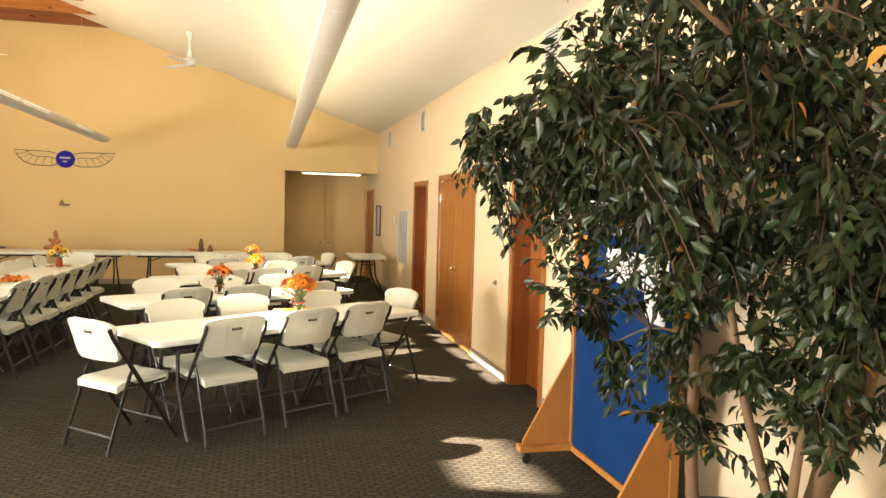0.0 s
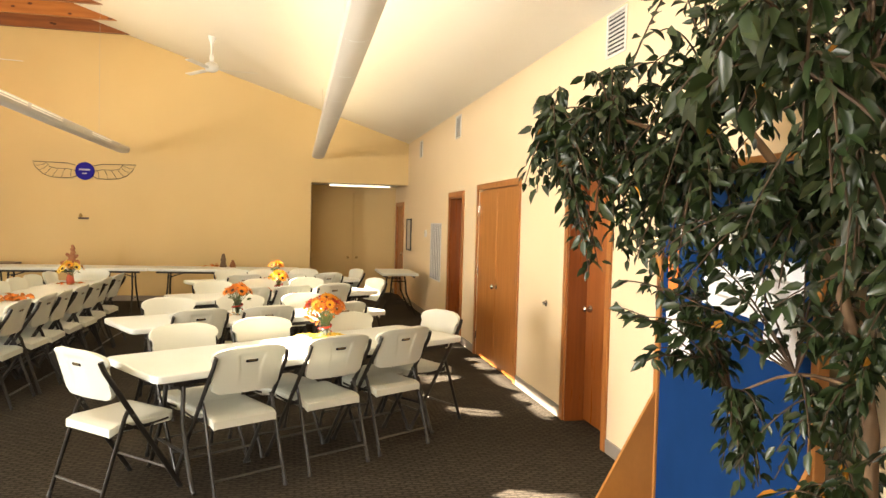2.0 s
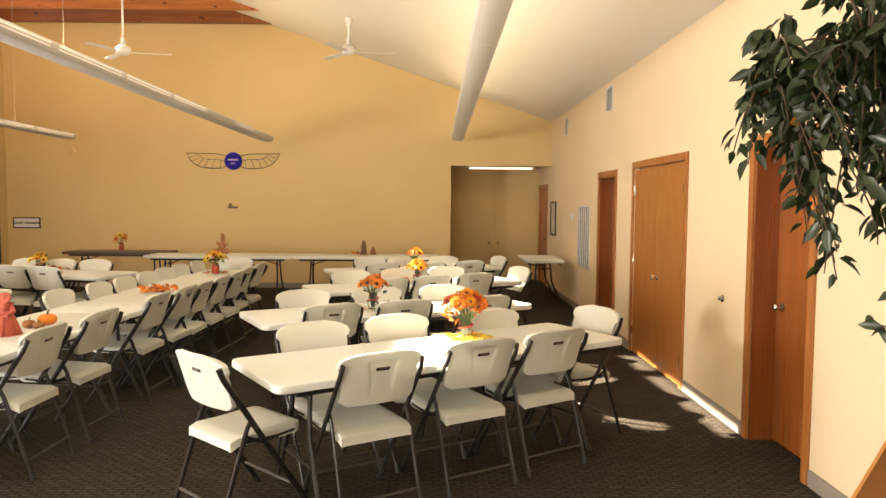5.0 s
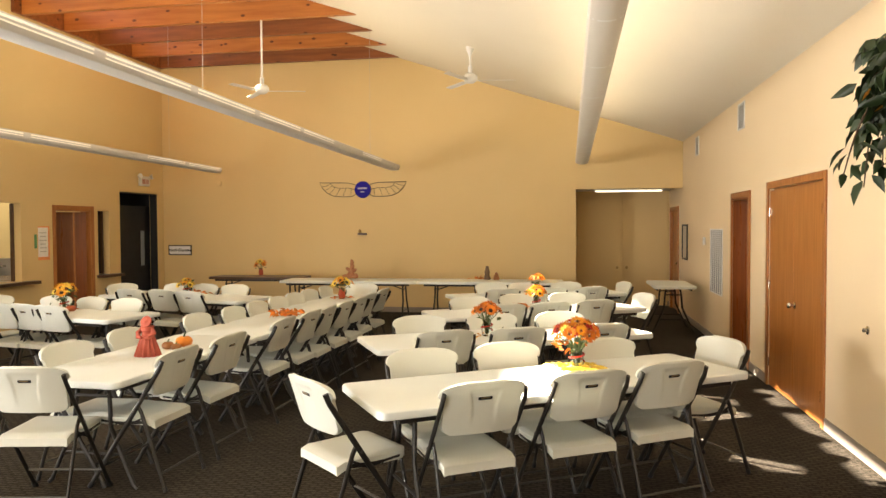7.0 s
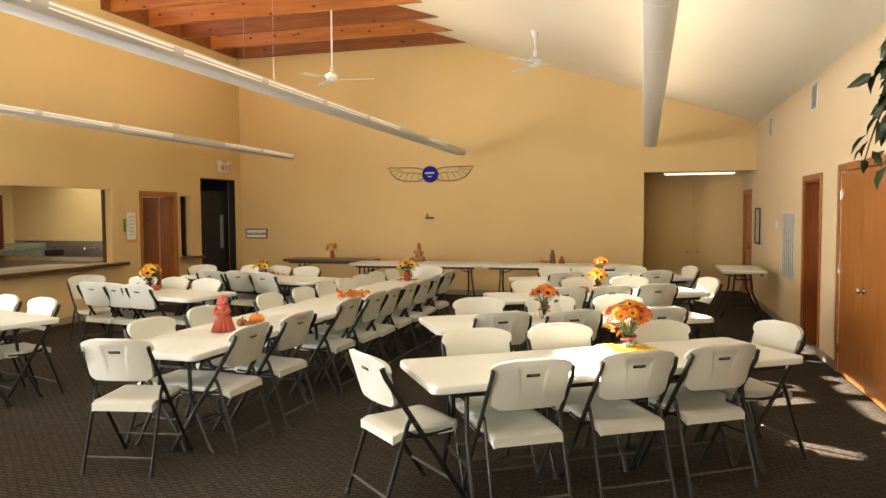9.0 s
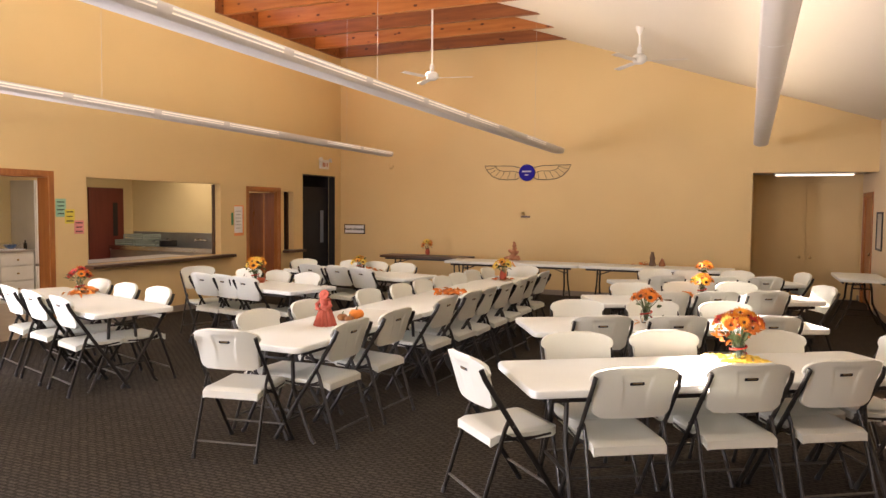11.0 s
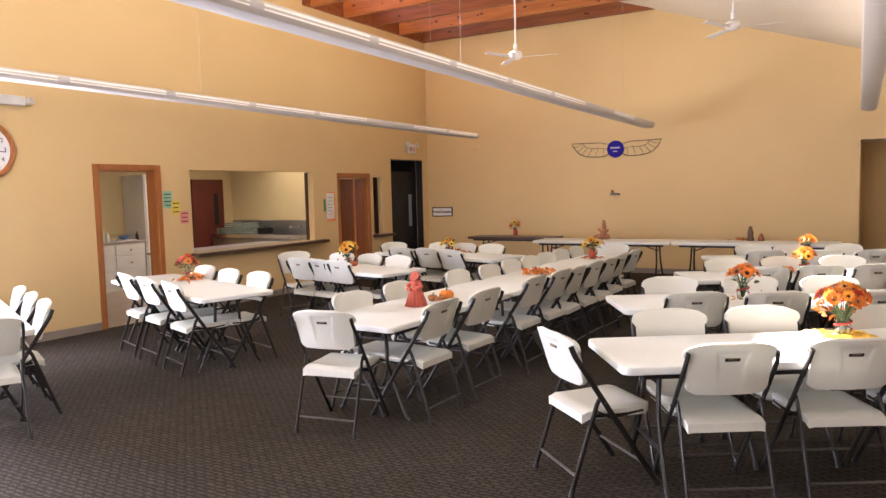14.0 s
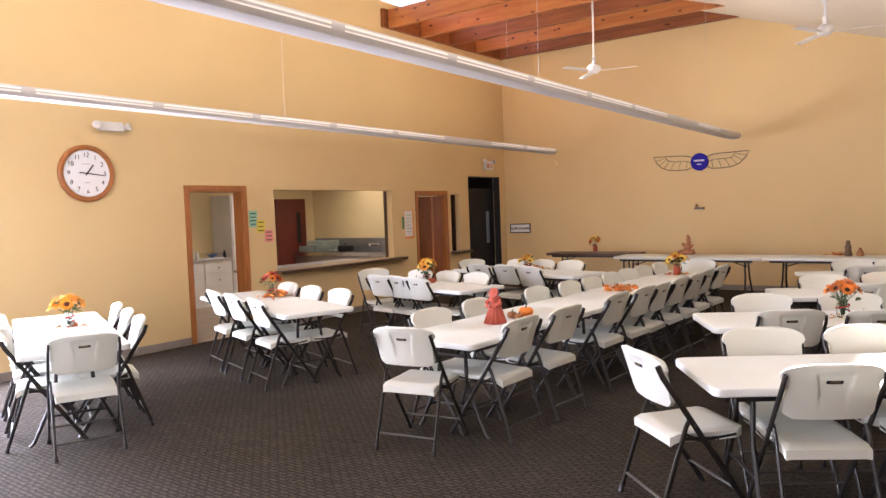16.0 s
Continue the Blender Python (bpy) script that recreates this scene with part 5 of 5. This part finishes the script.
def flower_mesh(r, petals, material, rnd, core_size=0.34):
    bm = bm_new()
    core = add_lathe(bm, [(r * core_size * 0.9, 0), (r * core_size, r * 0.07), (r * core_size * 0.65, r * 0.17), (0.001, r * 0.22)], 10)
    n0 = len(bm.faces)
    for layer in range(2):
        for k in range(petals):
            a = 2 * math.pi * (k + 0.5 * layer) / petals + rnd.uniform(-0.1, 0.1)
            lift = 0.10 + 0.22 * layer + rnd.uniform(-0.08, 0.08)
            d = Vector((math.cos(a), math.sin(a), 0))
            s = Vector((-math.sin(a), math.cos(a), 0))
            pts = [d * r * 0.26, d * r * 0.6 - s * r * 0.15 + Vector((0, 0, r * lift * 0.7)), d * r * rnd.uniform(0.92, 1.06) + Vector((0, 0, r * lift)), d * r * 0.6 + s * r * 0.15 + Vector((0, 0, r * lift * 0.7))]
            bm.faces.new([bm.verts.new(p) for p in pts])
    bm.faces.ensure_lookup_table()
    for i, face in enumerate(bm.faces):
        face.material_index = 0 if i < n0 else 1
    me = bpy.data.meshes.new("flower")
    bm.to_mesh(me)
    bm.free()
    me.materials.append(SEEDS)
    me.materials.append(material)
    return me


def foliage(bm, spots, size, rnd, flat=False):
    for p in spots:
        a = rnd.uniform(0, 6.28)
        way = Vector((math.cos(a), math.sin(a), rnd.uniform(-0.1, 0.15) if flat else rnd.uniform(-0.7, 0.6)))
        v, f = leaf_verts(Vector(p), way, size * rnd.uniform(0.7, 1.3), rnd.uniform(-0.6, 0.6) if flat else rnd.uniform(-1.5, 1.5))
        low = min(q.z for q in v)
        lift = Vector((0, 0, max(0.0, 0.002 - low)))
        made = [bm.verts.new(q + lift) for q in v]
        for face in f:
            bm.faces.new([made[i] for i in face])


def bouquet(x, y, label, materials, count, r, high, spread, vase="glass", leaves=14, garland=10, garland_material=AUTUMN, z=TOP, leaf_material=GREEN, core_size=0.34):
    b = thing("flower_arrangement", label, "flowers", "table decorations", pose(x, y, z + 0.001))
    rnd = FLOWER_RANDOM
    bm = bm_new()
    prof = [(0.030, 0), (0.040, 0.006), (0.046, 0.05), (0.040, 0.10), (0.030, 0.12), (0.036, 0.135), (0.033, 0.135), (0.027, 0.12), (0.036, 0.10), (0.042, 0.05), (0.034, 0.010), (0.002, 0.009)]
    add_lathe(bm, prof, 18)
    part("vase", bm, CLEAR if vase == "glass" else CLAY, b, "clear glass jar" if vase == "glass" else "red clay vase", True)
    if vase == "glass":
        bm = bm_new()
        add_tube(bm, [(0.0475 * math.cos(t * 0.55), 0.0475 * math.sin(t * 0.55), 0.05 + 0.004 * t) for t in range(14)], 0.006, 6)
        part("ribbon", bm, PETAL_RED, b, "red ribbon")
    kinds = [flower_mesh(r, 13, m, rnd, core_size) for m in materials]
    stems, heads = bm_new(), []
    for k in range(count):
        a = 2.4 * k
        q = math.sqrt((k + 0.5) / count)
        px, py = spread * q * math.cos(a), spread * q * math.sin(a)
        pz = high - 0.55 * spread * q * q + rnd.uniform(-0.02, 0.02)
        add_tube(stems, [(px * 0.1, py * 0.1, 0.02), (px * 0.3, py * 0.3, 0.13), (px, py, pz - 0.004)], 0.003, 5)
        tip = Vector((px, py, spread * 0.55)).to_track_quat("Z", "Y").to_matrix().to_4x4()
        ob = new("flower", kinds[k % len(kinds)])
        ob.parent = b
        ob.matrix_basis = Matrix.Translation((px, py, pz)) @ tip @ Matrix.Rotation(rnd.uniform(0, 6), 4, "Z") @ Matrix.Scale(rnd.uniform(0.85, 1.15), 4)
    tagged(part("stem", stems, GREEN, b), kind="stuff")
    bm = bm_new()
    foliage(bm, [(rnd.uniform(-1, 1) * spread * 0.8, rnd.uniform(-1, 1) * spread * 0.8, rnd.uniform(0.13, high - 0.02)) for _ in range(leaves)], 0.06, rnd)
    tagged(part("foliage", bm, leaf_material, b, "small leaves"), kind="stuff")
    if garland:
        bm = bm_new()
        foliage(bm, [(math.cos(2.4 * k) * rnd.uniform(0.06, 0.16), math.sin(2.4 * k) * rnd.uniform(0.06, 0.13), 0.012) for k in range(garland)], 0.075, rnd, True)
        tagged(part("garland", bm, garland_material, b, "loose autumn leaves"), kind="stuff")
    return b


bouquet(-2.00, -9.02, "orange, red and yellow flower bouquet in a glass jar", [PETAL_ORANGE, PETAL_RED, PETAL_YELLOW, PETAL_AMBER, PETAL_RED, PETAL_ORANGE, PETAL_PALE], 34, 0.044, 0.30, 0.145, core_size=0.16, leaves=60, leaf_material=AUTUMN, garland=64, garland_material=PETAL_PALE)
bouquet(-2.73, -7.71, "orange sunflower bunch in a clear glass vase", [PETAL_ORANGE, PETAL_AMBER], 15, 0.048, 0.26, 0.115, garland=10, garland_material=PETAL_YELLOW)
bouquet(-2.41, -5.63, "yellow sunflower bouquet in a glass vase", [PETAL_YELLOW, PETAL_YELLOW, PETAL_ORANGE], 12, 0.048, 0.23, 0.11)
bouquet(-2.50, -3.73, "pale yellow flower bouquet in a glass vase", [PETAL_YELLOW, PETAL_ORANGE], 9, 0.050, 0.24, 0.10)
bouquet(-4.94, -4.82, "yellow flowers in a red vase", [PETAL_YELLOW, PETAL_PALE], 10, 0.055, 0.26, 0.14, "clay", garland=18)
bouquet(-8.53, -10.68, "sunflowers in a glass jar with a red ribbon", [PETAL_YELLOW], 8, 0.07, 0.25, 0.13, leaves=18, garland=14)
bouquet(-8.46, -8.39, "red and orange flowers in a glass jar", [PETAL_RED, PETAL_ORANGE], 7, 0.052, 0.26, 0.13, garland=24)
bouquet(-7.65, -6.50, "tall yellow sunflower arrangement with leaves", [PETAL_YELLOW, PETAL_PALE], 11, 0.062, 0.28, 0.11, leaves=24, garland=18)
bouquet(-7.27, -4.54, "low yellow flower arrangement", [PETAL_YELLOW, PETAL_PALE], 8, 0.05, 0.20, 0.12, garland=10)
bouquet(-7.89, -0.72, "small yellow and orange flowers in a red pot", [PETAL_PALE, PETAL_ORANGE], 8, 0.055, 0.27, 0.11, "clay", garland=0, z=TOP + 0.01)


def pumpkin(x, y, r, material, label):
    p = thing("pumpkin", label, "pumpkin", "table decorations", pose(x, y, TOP + 0.001))
    bm = bm_new()
    rows = []
    for j in range(11):
        t = math.pi * (j / 10)
        ring = []
        for k in range(32):
            a = 2 * math.pi * k / 32
            rib = 1 - 0.08 * abs(math.cos(4 * a)) ** 6
            dimple = 1 - 0.25 * (abs(math.cos(t)) ** 10)
            ring.append(bm.verts.new((r * math.sin(t) * rib * math.cos(a), r * math.sin(t) * rib * math.sin(a), r * 0.74 * (1 - math.cos(t) * dimple) - 0.19 * r)))
        rows.append(ring)
    for one, two in zip(rows, rows[1:]):
        for k in range(32):
            bm.faces.new((one[k], one[(k + 1) % 32], two[(k + 1) % 32], two[k]))
    bmesh.ops.remove_doubles(bm, verts=bm.verts, dist=1e-5)
    low = min(v.co.z for v in bm.verts)
    bmesh.ops.translate(bm, vec=(0, 0, -low), verts=bm.verts)
    part("body", bm, material, p, "", True)
    bm = bm_new()
    add_tube(bm, [(0, 0, r * 1.15), (0.004, 0, r * 1.45), (0.012, 0, r * 1.65)], [r * 0.14, r * 0.09, r * 0.10], 7)
    part("stalk", bm, GREEN, p, "dry green stalk")
    return p


ORANGE = surface("pumpkin_skin", (0.72, 0.23, 0.02), 0.4, (0.62, 0.17, 0.015), 8, 60, 0.1)
RED_SKIN = surface("red_gourd_skin", (0.42, 0.05, 0.02), 0.4, (0.32, 0.10, 0.03), 8, 60, 0.1)
BROWN_SKIN = surface("brown_gourd_skin", (0.22, 0.07, 0.025), 0.5, (0.32, 0.14, 0.04), 12, 60, 0.15)
pumpkin(-5.00, -8.57, 0.065, ORANGE, "small orange pumpkin on the table")
pumpkin(-5.06, -8.70, 0.045, BROWN_SKIN, "small brown gourd beside a pumpkin")
pumpkin(-4.97, -8.74, 0.040, BROWN_SKIN, "small brown gourd beside a pumpkin")
pumpkin(-7.52, -6.56, 0.055, RED_SKIN, "small red gourd beside sunflowers")
pumpkin(-7.78, -6.56, 0.055, BROWN_SKIN, "small brown gourd beside sunflowers")
pumpkin(-5.01, -6.58, 0.045, RED_SKIN, "small dark red gourd among leaves")
pumpkin(-4.91, -6.64, 0.038, BROWN_SKIN, "small brown gourd among leaves")
pumpkin(-2.61, -7.63, 0.04, ORANGE, "small orange gourd beside a vase")


def leaf_pile(x, y, count, material, label, spread=0.15, z=TOP):
    rnd = FLOWER_RANDOM
    bm = bm_new()
    foliage(bm, [(rnd.gauss(0, 0.5) * spread, rnd.gauss(0, 0.5) * spread, rnd.uniform(0.005, 0.05)) for _ in range(count)], 0.085, rnd)
    ob = part("leaf_pile", bm, material)
    ob.matrix_world = pose(x, y, z + 0.001)
    return tagged(ob, label, "leaves", "table decorations", "stuff")


leaf_pile(-4.96, -6.62, 60, surface("orange_leaves", (0.75, 0.28, 0.04), 0.6, (0.60, 0.15, 0.02), 14, 90, 0.05, islands=0.4), "heap of orange silk autumn leaves")
leaf_pile(-8.44, -8.37, 36, AUTUMN, "red silk autumn leaves round a jar", 0.2)
leaf_pile(-2.59, -5.65, 20, AUTUMN, "reddish silk leaves beside a vase", 0.1)
leaf_pile(-7.04, -4.58, 18, AUTUMN, "reddish silk leaves on the table", 0.1)
leaf_pile(-3.60, -1.34, 16, AUTUMN, "brown silk leaves on the serving table", 0.12)


def plain_figure(name, x, y, profile, material, label, z=TOP, turn=0.0, pleats=0):
    bm = bm_new()
    add_lathe(bm, profile, 56)
    for v in bm.verts:
        if pleats:
            a = math.atan2(v.co.y, v.co.x)
            k = 1 + 0.13 * math.cos(pleats * a) * max(0, 1 - v.co.z / 0.17)
            v.co.x *= k
            v.co.y *= k
    if pleats:
        # sleeves meeting in front, a ruffled collar and a bonnet brim
        for s in (-1, 1):
            add_tube(bm, [(s * 0.036, 0.0, 0.198), (s * 0.062, -0.022, 0.165), (s * 0.040, -0.055, 0.140), (s * 0.008, -0.064, 0.138)], [0.014, 0.019, 0.016, 0.010], 10)
        add_lathe(bm, [(0.020, 0.210), (0.047, 0.206), (0.050, 0.212), (0.022, 0.221)], 20)
        add_lathe(bm, [(0.030, 0.0), (0.043, 0.004), (0.041, 0.010), (0.028, 0.012)], 20, pose(0, -0.012, 0.246, 65))
    ob = part(name, bm, material, None, "", True)
    ob.matrix_world = pose(x, y, z + 0.001, 0, 0, turn)
    return tagged(ob, label, "figurine", "table decorations")


DRESS = surface("dusty_red_cloth", (0.42, 0.095, 0.06), 0.85, (0.34, 0.07, 0.045), 30, 160, 0.3)
plain_figure("figurine", -5.05, -8.98, [(0.085, 0), (0.083, 0.01), (0.070, 0.06), (0.056, 0.11), (0.042, 0.15), (0.036, 0.17), (0.044, 0.185), (0.040, 0.205), (0.018, 0.216), (0.018, 0.222), (0.029, 0.235), (0.031, 0.250), (0.024, 0.268), (0.003, 0.276)], DRESS, "dusty red figurine in a wide pleated dress", pleats=14)
FIGURE = surface("straw_cloth", (0.30, 0.09, 0.045), 0.9, (0.46, 0.24, 0.12), 26, 120, 0.4)
lumps = bm_new()
for px, py, pz, pr in ((0, 0, 0.055, 0.075), (-0.10, -0.03, 0.035, 0.05), (0.09, -0.02, 0.04, 0.055), (0.01, 0.01, 0.14, 0.065), (-0.06, -0.01, 0.17, 0.035), (0.075, 0, 0.15, 0.035), (0.02, 0.01, 0.215, 0.045), (0.02, 0, 0.275, 0.042), (0.02, 0, 0.315, 0.030), (-0.15, -0.02, 0.022, 0.03)):
    got = bmesh.ops.create_icosphere(lumps, subdivisions=2, radius=pr, matrix=pose(px, py, pz))["verts"]
    for v in got:
        v.co += Vector((math.sin(v.co.z * 90), math.cos(v.co.x * 80), math.sin(v.co.x * 70))) * 0.006
        v.co.z = max(v.co.z, 0.0)
figure = part("figurine", lumps, FIGURE, None, "", True)
melt = figure.modifiers.new("melt", "REMESH")
melt.mode, melt.voxel_size, melt.use_smooth_shade = "VOXEL", 0.008, True
figure.matrix_world = pose(-5.93, -1.24, TOP + 0.001)
tagged(figure, "reddish brown seated harvest figurine", "figurine", "table decorations")
plain_figure("figurine", -3.45, -1.30, [(0.055, 0), (0.06, 0.02), (0.04, 0.09), (0.05, 0.13), (0.035, 0.17), (0.03, 0.20), (0.022, 0.235), (0.003, 0.24)], surface("dark_brown_wood", (0.10, 0.06, 0.035), 0.7, (0.18, 0.11, 0.06), 14, 80, 0.2), "small dark brown harvest figurine")
plain_figure("figurine", -3.29, -1.30, [(0.05, 0), (0.055, 0.02), (0.045, 0.06), (0.025, 0.10), (0.022, 0.12), (0.003, 0.13)], BROWN_SKIN, "small brown animal figurine on the serving table")
